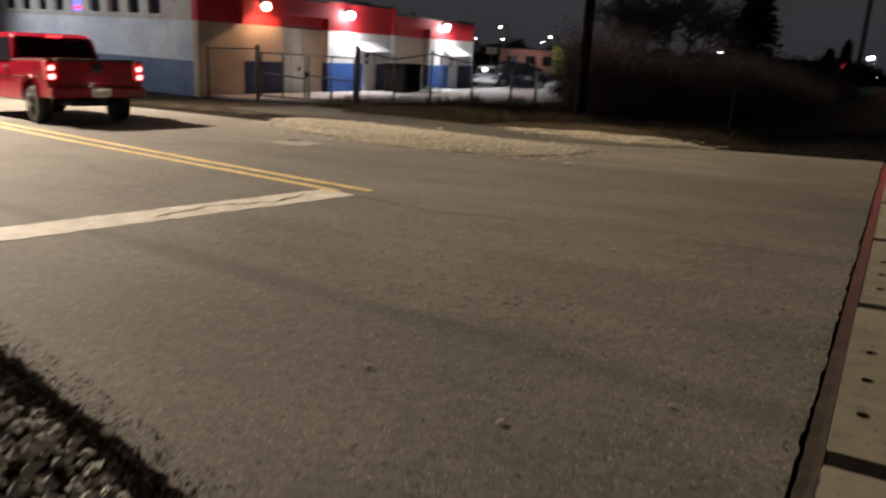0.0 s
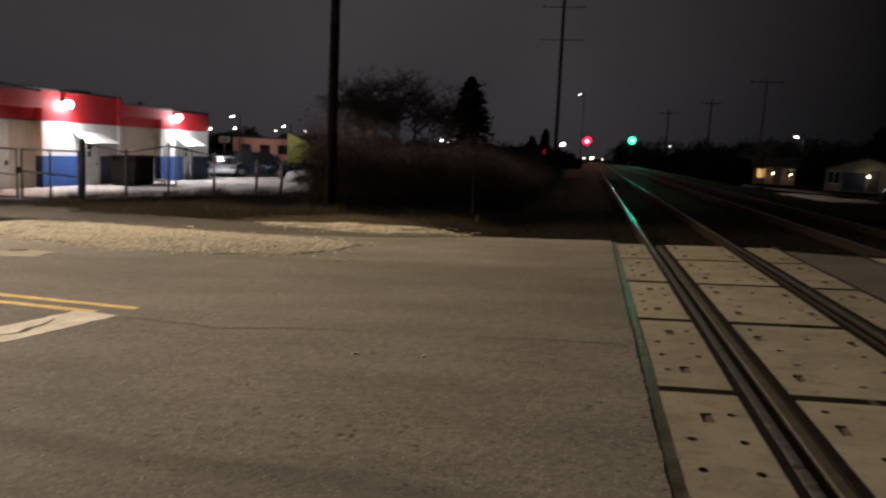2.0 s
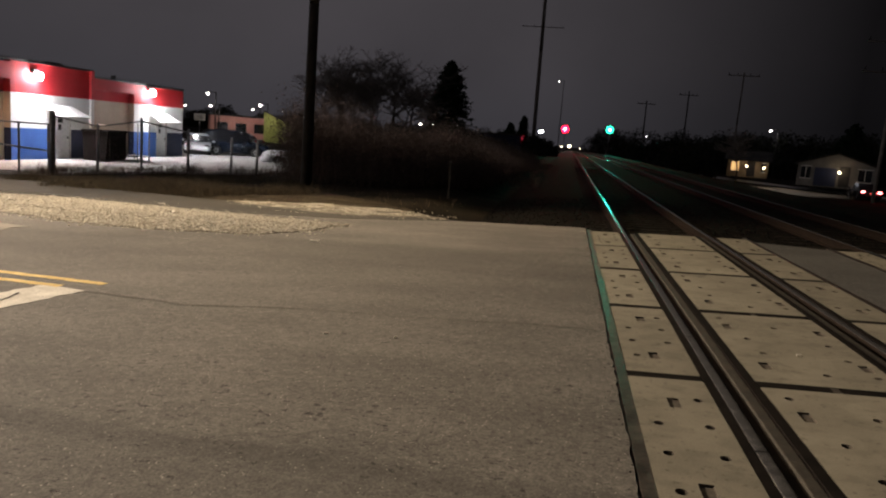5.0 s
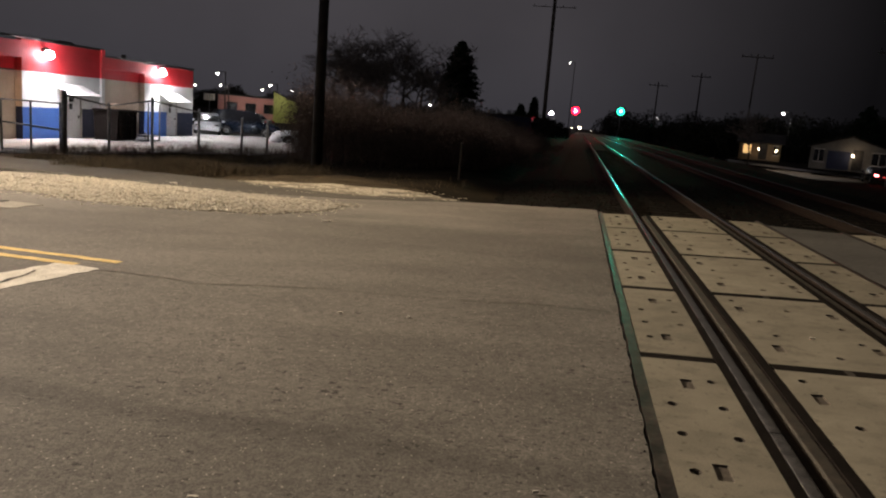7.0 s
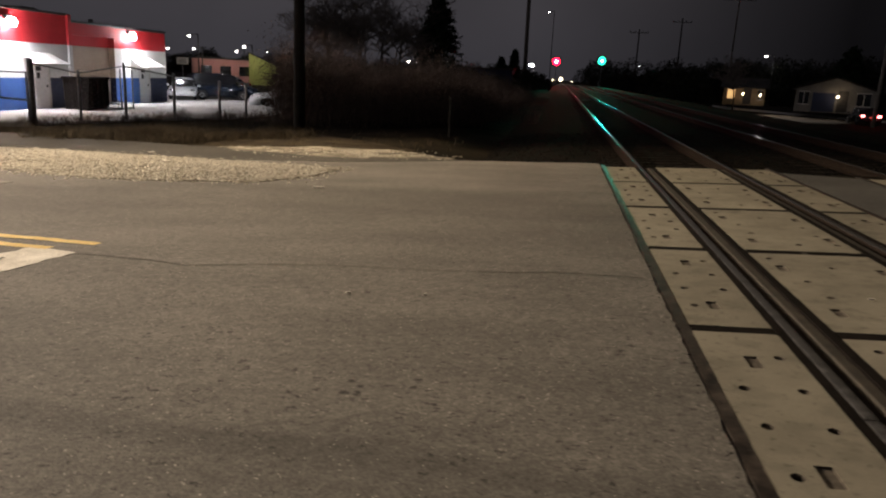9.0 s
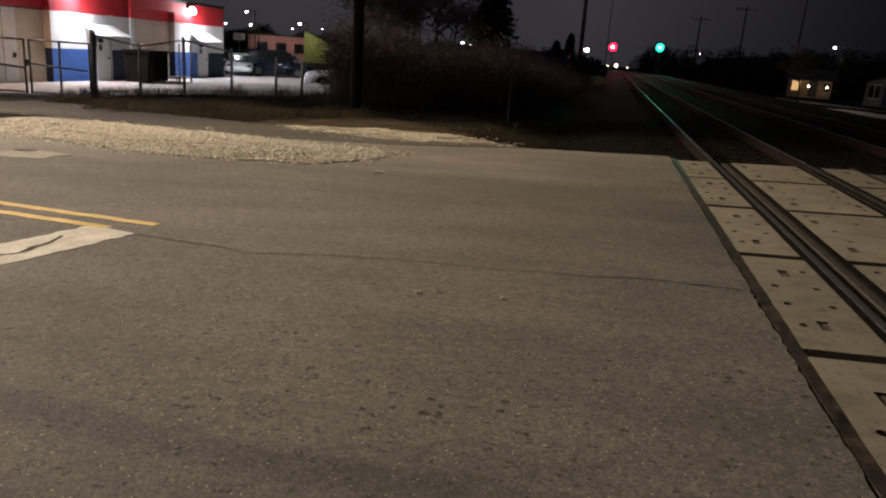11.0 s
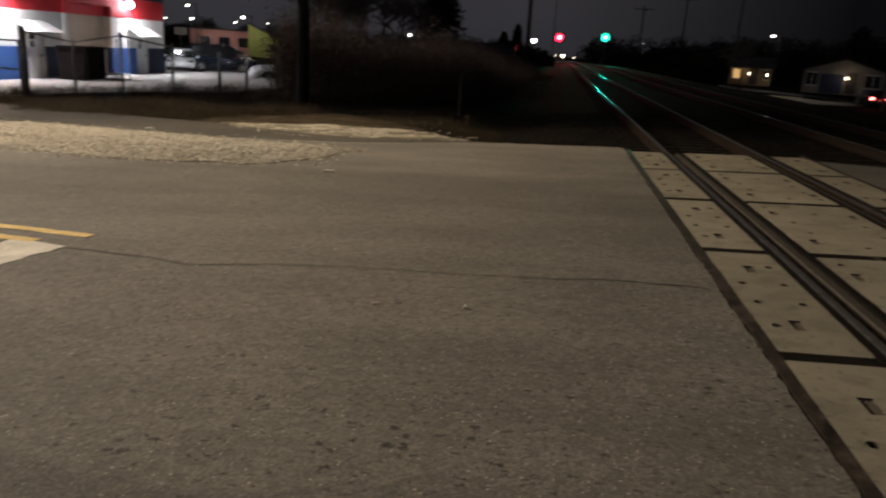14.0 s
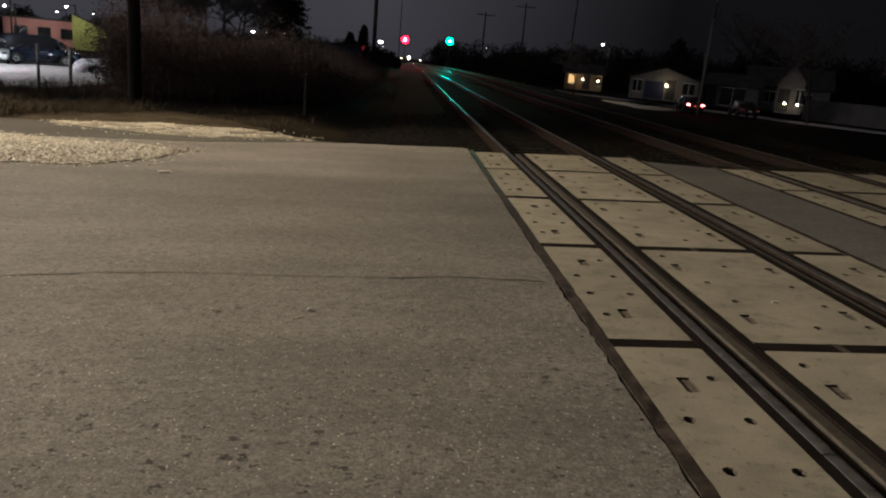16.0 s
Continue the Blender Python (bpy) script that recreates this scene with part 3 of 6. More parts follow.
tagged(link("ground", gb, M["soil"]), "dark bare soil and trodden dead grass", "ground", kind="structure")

rng = random.Random(4)
track_edge = [(0.309 + rng.uniform(-0.006, 0.010) + 0.004 * math.sin(i * 0.31), -6.0 + 0.07 * i) for i in range(296)]
far_edge = ragged([(0.27, 14.74), (-2.3, 14.75), (-4.6, 14.25), (-13.0, 13.8), (-30.0, 17.0), (-60.0, 22.8)], 0.2, 0.04, 5)
far_edge = far_edge[:next(i for i, p in enumerate(far_edge) if p == (-60.0, 22.8)) + 1]
near_edge = ragged([(-60.0, 13.2), (-30.0, 7.4), (-3.2, 2.16), (-1.35, 1.8), (-1.1, -6.0)], 0.055, 0.02, 6)
near_edge = near_edge[:next(i for i, p in enumerate(near_edge) if p == (-1.1, -6.0)) + 1]
tagged(link("road", slab(track_edge + far_edge + near_edge, 0.0, 0.08, cuts=(-1.0 / SLOPE,)), M["asphalt"]), "worn grey-brown asphalt road with pits and dust", "road", kind="structure")
tagged(link("road", slab([(3.19, -6), (4.27, -6), (4.27, 13.3), (3.19, 13.9)], -0.004, 0.08), M["dim_asphalt"]), "asphalt infill between the two tracks", "road", kind="structure")
tagged(link("road", slab([(7.12, -6), (8.6, -6), (14, -6), (40, -8), (40, 6), (14, 12), (8.6, 13), (7.12, 13.1)], -0.004, 0.08, cuts=(8.5, 9.5, 11, 12.5, 14, 15.5)), M["dim_asphalt"]), "asphalt road falling away past the tracks", "road", kind="structure")
path_out = ragged([(-2.0, 14.76), (-3.1, 14.95), (-4.3, 14.9), (-5.45, 15.15), (-7.7, 16.4), (-8.75, 16.7), (-10.1, 17.3), (-11.8, 17.85), (-13.3, 18.4), (-14.8, 19.2), (-17.3, 19.9), (-18.2, 17.2), (-12.8, 16.1), (-7.5, 14.1), (-4.4, 14.1)], 0.3, 0.05, 8)
tagged(link("pavement", slab(path_out, 0.006, 0.06, cuts=(-1.0 / SLOPE,)), M["path"]), "narrow dark asphalt footpath beside the gravel", "pavement", kind="structure")
tagged(link("lot", slab([(-24.9, 22.1), (-17.7, 22.7), (-16.9, 24.9), (-15.6, 26.7), (-13.0, 28.2), (-12.6, 33.5), (-12.0, 44.0), (-14.0, 62.0), (-60.0, 62.0), (-60.0, 46.5), (-24.9, 46.5)], 0.01, 0.08, cuts=(-1.0 / SLOPE,)), M["lot"]), "pale concrete yard under white lamps", "yard", kind="structure")


def ribbon(name, pts, width, material, label, lift=0.004, jitter=0.0, seed=1, category="road marking"):
    """A thin painted or sealed band along a line on the road."""
    rr = random.Random(seed)
    bm = bmesh.new()
    rows, dense, drift = [], [], 0.0
    for (x0, y0), (x1, y1) in zip(pts, pts[1:]):
        n = max(1, int(math.hypot(x1 - x0, y1 - y0) / 0.08))
        dense += [(x0 + (x1 - x0) * i / n, y0 + (y1 - y0) * i / n) for i in range(n)]
    dense.append(pts[-1])
    for i, (x, y) in enumerate(dense):
        xa, ya = dense[max(i - 1, 0)]
        xb, yb = dense[min(i + 1, len(dense) - 1)]
        d = Vector((xb - xa, yb - ya)).normalized()
        if category == "crack":
            drift = 0.93 * drift + rr.uniform(-1.6, 1.6) * jitter
            off, swell = drift, rr.choice((0.35, 0.6, 1.0, 1.5))
        else:
            off, swell = rr.uniform(-jitter, jitter), 1.0
        pair = []
        for s in (-1, 1):
            k = s * swell * width / 2 + off + (rr.uniform(-jitter, jitter) if swell == 1.0 and category != "crack" else 0.0)
            px, py = x - d.y * k, y + d.x * k
            pair.append(bm.verts.new((px, py, gz(px, py) + lift)))
        rows.append(pair)
    for a, b in zip(rows, rows[1:]):
        bm.faces.new((a[0], a[1], b[1], b[0]))
    bmesh.ops.recalc_face_normals(bm, faces=bm.faces)
    ob = link(name, bm, material)
    return tagged(ob, label, category, kind="structure")


ribbon("yellow_line", [(-4.62, 7.07), (-8.40, 7.70), (-11.9, 8.35), (-16.2, 9.15), (-40, 13.6)], 0.11, M["yellow"], "yellow centre line, worn at the edges", 0.005, 0.008, 2)
ribbon("yellow_line", [(-4.95, 6.84), (-8.0, 7.35), (-12.2, 8.05), (-15.6, 8.7), (-40, 13.25)], 0.11, M["yellow"], "yellow centre line, worn at the edges", 0.005, 0.008, 3)
ribbon("stop_line", [(-4.87, 6.80), (-5.72, 3.48), (-6.1, 1.95)], 0.56, M["white_line"], "broad white stop line, cracked and worn", 0.004, 0.014, 4)
ribbon("stop_line_crack", [(-5.1, 6.45), (-5.05, 5.9), (-5.35, 5.3), (-5.35, 4.7)], 0.035, M["tar"], "dark crack through the stop line", 0.008, 0.02, 5, "crack")
crack = [(0.25, 6.70), (-0.4, 6.76), (-0.84, 6.73), (-1.5, 6.70), (-2.39, 6.63), (-3.0, 6.52), (-3.45, 6.47), (-4.6, 6.72)]
ribbon("road_crack", crack, 0.016, M["tar"], "thin dark crack across the asphalt", 0.004, 0.012, 6, "crack")
ribbon("road_crack", [(-6.5, 5.9), (-8.2, 6.05), (-9.8, 6.6)], 0.02, M["tar"], "thin dark crack across the asphalt", 0.004, 0.012, 7, "crack")
ribbon("road_crack", [(-5.2, 10.75), (-6.3, 10.6), (-7.1, 10.2), (-8.0, 10.35)], 0.016, M["tar"], "thin dark crack across the asphalt", 0.004, 0.015, 9, "crack")
collar = [(-9.5, 10.36), (-9.42, 10.62), (-9.2, 10.8), (-8.85, 10.78), (-8.35, 10.62), (-8.5, 10.4), (-8.42, 10.1), (-8.9, 10.06), (-9.25, 10.14)]
tagged(link("cover_collar", slab(ragged(collar, 0.09, 0.022, 14), 0.006, 0.03), M["collar"]), "pale worn concrete patch round a utility cover", "manhole", kind="structure")
tagged(link("utility_cover", slab([(-9.3 + 0.17 * math.cos(a / 18 * 6.283), 10.76 + 0.13 * math.sin(a / 18 * 6.283)) for a in range(18)], 0.012, 0.03), M["tar"]), "dark iron utility cover in the road", "manhole", kind="structure")

# crossing deck
JOINTS = [5.56 - 2.25 * 4 + 2.25 * k for k in range(8)]
END = 14.25


def panel_mesh(name, w, length, holes, slots):
    """A precast deck panel, top at z = 0, with bolt recesses and lifting slots sunk into it."""
    bm = bmesh.new()

    def loop(pts):
        vs = [bm.verts.new((x, y, 0)) for x, y in pts]
        return [bm.edges.new((a, b)) for a, b in zip(vs, vs[1:] + vs[:1])], vs

    c = 0.012
    outer, ov = loop([(c, 0), (w - c, 0), (w, c), (w, length - c), (w - c, length), (c, length), (0, length - c), (0, c)])
    edges, rims = list(outer), []
    for x, y in holes:
        e, vs = loop([(x + 0.030 * math.cos(a * 0.7854), y + 0.034 * math.sin(a * 0.7854)) for a in range(8)])
        edges += e
        rims.append((vs, 0.03))
    for x, y in slots:
        e, vs = loop([(x - 0.036, y - 0.085), (x + 0.036, y - 0.085), (x + 0.036, y + 0.085), (x - 0.036, y + 0.085)])
        edges += e
        rims.append((vs, 0.012))
    bmesh.ops.triangle_fill(bm, use_beauty=True, edges=edges)
    for f in list(bm.faces):
        if f.normal.z < 0:
            f.normal_flip()
    down = [bm.verts.new(v.co + Vector((0, 0, -0.12))) for v in ov]
    for i in range(len(ov)):
        j = (i + 1) % len(ov)
        bm.faces.new((ov[j], ov[i], down[i], down[j]))
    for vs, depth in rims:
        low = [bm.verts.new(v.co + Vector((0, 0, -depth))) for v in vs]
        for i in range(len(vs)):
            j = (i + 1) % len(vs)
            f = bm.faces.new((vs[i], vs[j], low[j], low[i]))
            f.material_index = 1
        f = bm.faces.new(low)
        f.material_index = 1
    me = bpy.data.meshes.new(name)
    bm.to_mesh(me)
    bm.free()
    me.materials.append(M["concrete"])
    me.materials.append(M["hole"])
    return me


GAP = 0.13
FULL = 2.25 - GAP


def holes_for(length, xs_, ys_):
    return [(x, y * length / FULL) for y in ys_ for x in xs_]


def build_crossing(x_rail, y_joint0, end, with_label, left_w=0.50, right_w=0.51):
    """One track of the crossing: rubber-flanked rails between rows of concrete panels."""
    deck = empty("crossing_deck", TILT, with_label, "level crossing", kind="structure")
    rows = (("field", x_rail - 0.10 - left_w, left_w), ("gauge", x_rail + 0.26, 1.00), ("field_far", x_rail + 1.52 + 0.10, right_w))
    cache = {}
    y = y_joint0
    while y < end - 0.3:
        length = min(FULL, end - y - GAP / 2)
        for kind_, x0, w in rows:
            key = (kind_, round(length, 2))
            if key not in cache:
                if kind_ == "gauge":
                    hs = [(x, y * length / FULL) for x, y in ((0.55, 0.27), (0.24, 0.76), (0.84, 0.70), (0.84, 1.13), (0.22, 1.19), (0.55, 1.65), (0.9, 0.30), (0.13, 1.92))]
                    ss = [(x, y * length / FULL) for x, y in ((0.17, 0.40), (0.90, 0.52), (0.14, 1.60), (0.90, 1.56))]
                elif kind_ == "field":
                    hs = holes_for(length, (0.11, w - 0.11), (0.85, 1.27)) + [(0.11, 0.42 * length / FULL), (w - 0.10, 1.72 * length / FULL)]
                    ss = [(w * 0.47, 0.44 * length / FULL), (w * 0.49, 1.64 * length / FULL)]
                else:
                    hs = holes_for(length, (0.11, w - 0.11), (0.55, 1.5))
                    ss = [(w * 0.58, 0.44 * length / FULL), (w * 0.58, 1.64 * length / FULL)]
                cache[key] = panel_mesh("concrete_panel", w, length, hs, ss)
            p = new("concrete_panel", cache[key])
            p.parent = deck
            p.location = (x0, y + GAP / 2, rng.uniform(-0.004, 0.002))
            p.rotation_euler = (0, 0, rng.uniform(-0.0015, 0.0015))
        bm = bmesh.new()
        for kind_, x0, w in rows:
            if kind_ == "gauge":
                box(bm, x0 + 0.005, x0 + w / 2 - 0.03, y - GAP / 2 + 0.004, y + GAP / 2 - 0.004, -0.1, -0.003)
                box(bm, x0 + w / 2 + 0.03, x0 + w - 0.005, y - GAP / 2 + 0.004, y + GAP / 2 - 0.004, -0.1, -0.003)
            else:
                box(bm, x0 + 0.005, x0 + w - 0.005, y - GAP / 2 + 0.004, y + GAP / 2 - 0.004, -0.1, -0.003)
        part("joint_filler", bm, M["rubber"], deck)
        bm = bmesh.new()
        x0, w = rows[1][1], rows[1][2]
        box(bm, x0 + w / 2 - 0.026, x0 + w / 2 + 0.026, y - GAP / 2 + 0.002, y + GAP / 2 - 0.002, -0.1, -0.004)
        part("joint_tab", bm, M["rubber_brown"], deck)
        y += 2.25
    y0 = y_joint0 - 0.2
    # rubber on both sides of each rail, with the wheel groove on the inside
    for s, xr in ((1, x_rail), (-1, x_rail + 1.52)):
        part("field_rubber", boxed(*sorted((xr - s * 0.098, xr - s * 0.040)), y0, end, -0.12, 0.0005, 0.003), M["rubber"], deck)
        part("groove_floor", boxed(*sorted((xr + s * 0.040, xr + s * 0.112)), y0, end, -0.12, -0.048), M["rubber"], deck)
        part("groove_lip", boxed(*sorted((xr + s * 0.112, xr + s * 0.188)), y0, end, -0.12, -0.010, 0.008), M["rubber_brown"], deck)
        part("gauge_rubber", boxed(*sorted((xr + s * 0.190, xr + s * 0.256)), y0, end, -0.12, 0.0005, 0.003), M["rubber"], deck)
    xl, xr_ = rows[0][1], rows[2][1] + rows[2][2]
    for x0, x1 in ((xl - 0.072, xl - 0.001), (xr_ + 0.004, xr_ + 0.06)):
        bm = bmesh.new()
        n = 180
        ring = [(-1, -0.10), (-1, -0.008), (-0.92, -0.003), (0.2, -0.001), (0.97, 0.0022), (1, -0.10)]
        er = random.Random(int(x0 * 100))
        prev = None
        for i in range(n + 1):
            yy = y0 + (end + 0.25 - y0) * i / n
            dz, dx = er.uniform(-0.0012, 0.0008), er.uniform(-0.0035, 0.0035)
            cur = [bm.verts.new(((x0 + x1) / 2 + dx + a * (x1 - x0) / 2, yy, z + dz)) for a, z in ring]
            if prev:
                for a in range(len(ring) - 1):
                    bm.faces.new((prev[a], cur[a], cur[a + 1], prev[a + 1]))
            prev = cur
        bmesh.ops.recalc_face_normals(bm, faces=bm.faces)
        part("edge_seal", bm, M["edge"], deck)
    return deck


def rail(x, y0, y1, joints=()):
    """Flat-bottomed rail, head at z = 0, with a polished running surface."""
    prof = [(-0.07, -0.172), (0.07, -0.172), (0.07, -0.160), (0.012, -0.140), (0.010, -0.045), (0.036, -0.034), (0.037, -0.010), (0.034, -0.0022), (0.024, -0.0007), (0.008, 0.0), (-0.008, 0.0), (-0.024, -0.0007), (-0.034, -0.0022), (-0.037, -0.010), (-0.036, -0.034), (-0.010, -0.045), (-0.012, -0.140), (-0.07, -0.160)]
    thing = empty("rail", TILT @ Matrix.Translation((x, y0, 0)), "long straight steel rail, polished on top and rusty below", "rail", "running rails")
    bm = bmesh.new()
    prev = None
    for yy in [0, 4, 8, 12, 16, 20, 25, 30, 40, 60, 90, 130, 180, 240, y1 - y0]:
        cur = [bm.verts.new((px, yy, pz)) for px, pz in prof]
        if prev:
            for i in range(len(prof)):
                j = (i + 1) % len(prof)
                f = bm.faces.new((prev[i], prev[j], cur[j], cur[i]))
                if 7 <= i <= 11:
                    f.smooth = True
                    f.material_index = 1
        prev = cur
    bmesh.ops.recalc_face_normals(bm, faces=bm.faces)
    part("rail_body", bm, [M["rail_side"], M["rail_head"]], thing)
    for yj in joints:
        part("rail_joint", boxed(-0.038, 0.038, yj - y0 - 0.004, yj - y0 + 0.004, -0.03, 0.0012), M["rubber"], thing, "dark gap between rail ends")
    return thing


build_crossing(1.0, JOINTS[0], END, "concrete panels and rubber seals between the near rails")
build_crossing(4.88, 9.07 - 2.25 * 5, 13.25, "concrete panels and rubber seals between the far rails", 0.46, 0.46)
rail(1.0, -20, 300, (4.37, 6.72))
rail(2.52, -20, 300, (7.1,))
rail(4.88, -20, 300)
rail(6.40, -20, 300)

# ballast shoulder along the line
bb = bmesh.new()
prof = [(-2.6, -0.42), (-0.7, -0.20), (8.2, -0.20), (10.5, -0.6)]
rows_ = []
for yy in (14.3, 15, 17, 20, 24, 30, 40, 60, 90, 140, 200, 300):
    rows_.append([bb.verts.new((px, yy, pz)) for px, pz in prof])
for a, b in zip(rows_, rows_[1:]):
    for i in range(3):
        bb.faces.new((a[i], a[i + 1], b[i + 1], b[i]))
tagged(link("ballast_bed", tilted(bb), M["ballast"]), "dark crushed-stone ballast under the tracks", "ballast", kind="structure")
spots = []
for i in range(5200):
    x, y = rng.uniform(-2.4, 8.4), 14.45 + 11.0 * rng.random() ** 1.6
    if any(abs(x - xr) < 0.09 for xr in (1.0, 2.52, 4.88, 6.40)):
        continue
    z = -0.185 if x > -0.7 else -0.185 + (x + 0.7) * 0.115
    spots.append((x * math.cos(BANK), y, x * math.sin(BANK) + z, rng.uniform(0.03, 0.075)))
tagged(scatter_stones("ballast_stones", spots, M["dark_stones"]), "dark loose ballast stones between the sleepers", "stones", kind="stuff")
sl = bmesh.new()
box(sl, -1.3, 1.3, -0.11, 0.11, -0.2, 0.0, 0.012)
sleeper0 = link("sleeper", sl, M["sleeper"])
tagged(sleeper0, "dark creosoted wooden sleeper in ballast", "sleeper", "sleepers")
sleeper0.matrix_world = TILT @ Matrix.Translation((1.76, 14.62, -0.190))
for i in range(1, 90):
    copy_thing(sleeper0, TILT @ pose(1.76 + rng.uniform(-0.03, 0.03), 14.62 + 0.54 * i, -0.190, 0, 0, rng.uniform(-0.6, 0.6)))
for i in range(90):
    copy_thing(sleeper0, TILT @ pose(5.64 + rng.uniform(-0.03, 0.03), 13.6 + 0.54 * i, -0.190, 0, 0, rng.uniform(-0.6, 0.6)))

# gravel shoulder piles beside the far lane
A_OUT = [(-4.05, 12.95), (-4.85, 13.4), (-5.85, 13.62), (-7.3, 14.1), (-8.8, 14.5), (-10.1, 14.9), (-11.0, 15.15), (-12.2, 15.4), (-13.5, 15.3), (-13.6, 14.6), (-12.7, 13.3), (-11.6, 12.75), (-10.1, 12.15), (-9.0, 11.7), (-7.7, 11.38), (-6.6, 11.15), (-5.4, 11.2), (-4.75, 11.3), (-4.3, 11.9)]
B_OUT = [(-2.4, 14.97), (-3.15, 15.7), (-4.1, 16.5), (-5.6, 16.8), (-6.7, 16.75), (-7.75, 16.5), (-7.6, 16.2), (-6.5, 15.6), (-5.45, 15.05), (-4.26, 14.78), (-3.1, 14.9)]


def inside(p, poly):
    r = False
    for (x0, y0), (x1, y1) in zip(poly, poly[1:] + poly[:1]):
        if (y0 > p[1]) != (y1 > p[1]) and p[0] < (x1 - x0) * (p[1] - y0) / (y1 - y0) + x0:
            r = not r
    return r


def edge_distance(p, poly):
    best = 9.0
    for (x0, y0), (x1, y1) in zip(poly, poly[1:] + poly[:1]):
        d = Vector((x1 - x0, y1 - y0))
        k = max(0, min(1, ((p[0] - x0) * d.x + (p[1] - y0) * d.y) / d.length_squared))
        best = min(best, math.hypot(p[0] - x0 - d.x * k, p[1] - y0 - d.y * k))
    return best


def gravel_patch(outline, count, height, label, seed, cover=0.62, size=(0.018, 0.062)):
    rg = random.Random(seed)
    bm = slab(ragged(outline, 0.25, 0.06, seed), 0.010, 0.05, 0.5, lambda x, y: min(edge_distance((x, y), outline), 0.8) * height)
    bed = tagged(link("gravel_bed", bm, M["gravel_bed"]), label, "gravel", kind="structure")
    x0, x1 = min(p[0] for p in outline), max(p[0] for p in outline)
    y0, y1 = min(p[1] for p in outline), max(p[1] for p in outline)
    pts = []
    while len(pts) < count:
        x, y = rg.uniform(x0 - 0.2, x1 + 0.2), rg.uniform(y0 - 0.2, y1 + 0.2)
        d = edge_distance((x, y), outline)
        ins = inside((x, y), outline)
        if not ins and rg.random() > math.exp(-d * 9) * 0.6:
            continue
        # thin, clumpy cover towards the far end and along the edges
        thin = cover + 0.9 * noise.noise(Vector((x * 1.3, y * 1.9, seed))) + 0.5 * noise.noise(Vector((x * 4.0, y * 5.0, seed))) + 0.5 * min(d, 0.6) - 0.11 * max(0.0, -9.0 - x)
        if rg.random() > thin:
            continue
        z = gz(x, y) + 0.014 + (min(d, 0.8) * height if ins else -0.008)
        pts.append((x, y, z, rg.uniform(*size) * (1.6 if rg.random() < 0.06 else 1)))
    tagged(scatter_stones("gravel", pts, M["gravel"], flat=0.46), label, "gravel", kind="stuff")


gravel_patch(A_OUT, 21000, 0.05, "pale crushed limestone spilled on the road shoulder", 21)
gravel_patch(B_OUT, 3000, 0.012, "pale limestone gravel strip beside the footpath", 22, -0.08)
# rough ballast heap at the near road edge
N_OUT = [(-1.4, 1.62), (-1.75, 1.76), (-2.2, 1.87), (-2.8, 1.93), (-3.4, 2.05), (-5.5, 2.42), (-5.5, -2.0), (-1.3, -2.0)]
pts = []
while len(pts) < 5200:
    x, y = rng.uniform(-5.5, -1.2), rng.uniform(-1.0, 2.3)
    d = edge_distance((x, y), N_OUT)
    if inside((x, y), N_OUT):
        pts.append((x, y, gz(x, y) - 0.02 + min(d, 0.5) * 0.3, rng.uniform(0.04, 0.095)))
tagged(scatter_stones("ballast_heap", pts, M["stones"]), "grey angular ballast stones at the road edge", "stones", kind="stuff")

# ---- workshop building across the yard ----
FX, BASE = -25.0, -1.0
shop = empty("workshop_building", Matrix.Identity(4), "long low block workshop painted red, white and blue", "building")


def wall_strip(y0, y1, top, recess=0.0, doorway=False):
    """One bay of the east wall: blue foot, white middle, red head; returns nothing."""
    x = FX - recess
    # tan in the first bay and recesses carries the amber lamp's warm light
    part("wall", boxed(x - 0.3, x, y0, y1, 0.45, 2.05), M["tan"] if recess or y1 < 27 else M["white"], shop)
    if not recess:
        part("wall", boxed(x - 0.3, x + 0.004, y0, y1, BASE - 0.1, 0.45), M["navy"] if y1 < 27 else M["blue_band"], shop)
    else:
        part("wall", boxed(x - 0.3, x + 0.004, y0, y1, BASE - 0.1, 0.45), M["tan"], shop)
    part("wall", boxed(x - 0.3, x + 0.006, y0, y1, 2.05, top), M["red_band"], shop)


RECESS = 0.36
wall_strip(21.75, 26.75, 3.30)
wall_strip(26.75, 30.0, 2.62, RECESS)
wall_strip(30.0, 35.6, 3.45)
wall_strip(35.6, 39.5, 2.58, RECESS)
wall_strip(39.5, 44.9, 3.12)
for y0, y1, top, low in ((26.75, 30.0, 3.36, 2.62), (35.6, 39.5, 3.2, 2.58)):
    part("lintel", boxed(FX - 0.3, FX + 0.008, y0, y1, low, top), M["red_band"], shop)
    part("soffit", boxed(FX - 0.9, FX - 0.302, y0, y1, low + 0.002, low + 0.1), M["tan"], shop)
# return faces: warm light is in the tan, side shade in the navy
for y, s_ in ((26.75, 1), (30.0, -1), (35.6, 1), (39.5, -1)):
    ya, yb = sorted((y, y + s_ * 0.012))
    for z0, z1, skin in ((BASE, 0.45, "navy"), (0.45, 2.05, "tan"), (2.05, 2.575, "red_band")):
        part("return_wall", boxed(FX - RECESS + 0.008, FX - 0.002, ya, yb, z0, z1), M[skin], shop)
# a pale flush door fills the southern half of the first recess
pd = part("sliding_door", boxed(FX - RECESS + 0.006, FX - RECESS + 0.06, 26.9, 28.35, BASE + 0.02, 2.03, 0.008), M["door"], shop, "pale flush sliding door")
part("door_seam", boxed(FX - RECESS + 0.06, FX - RECESS + 0.068, 27.61, 27.63, BASE + 0.05, 2.0), M["dark_metal"], pd)
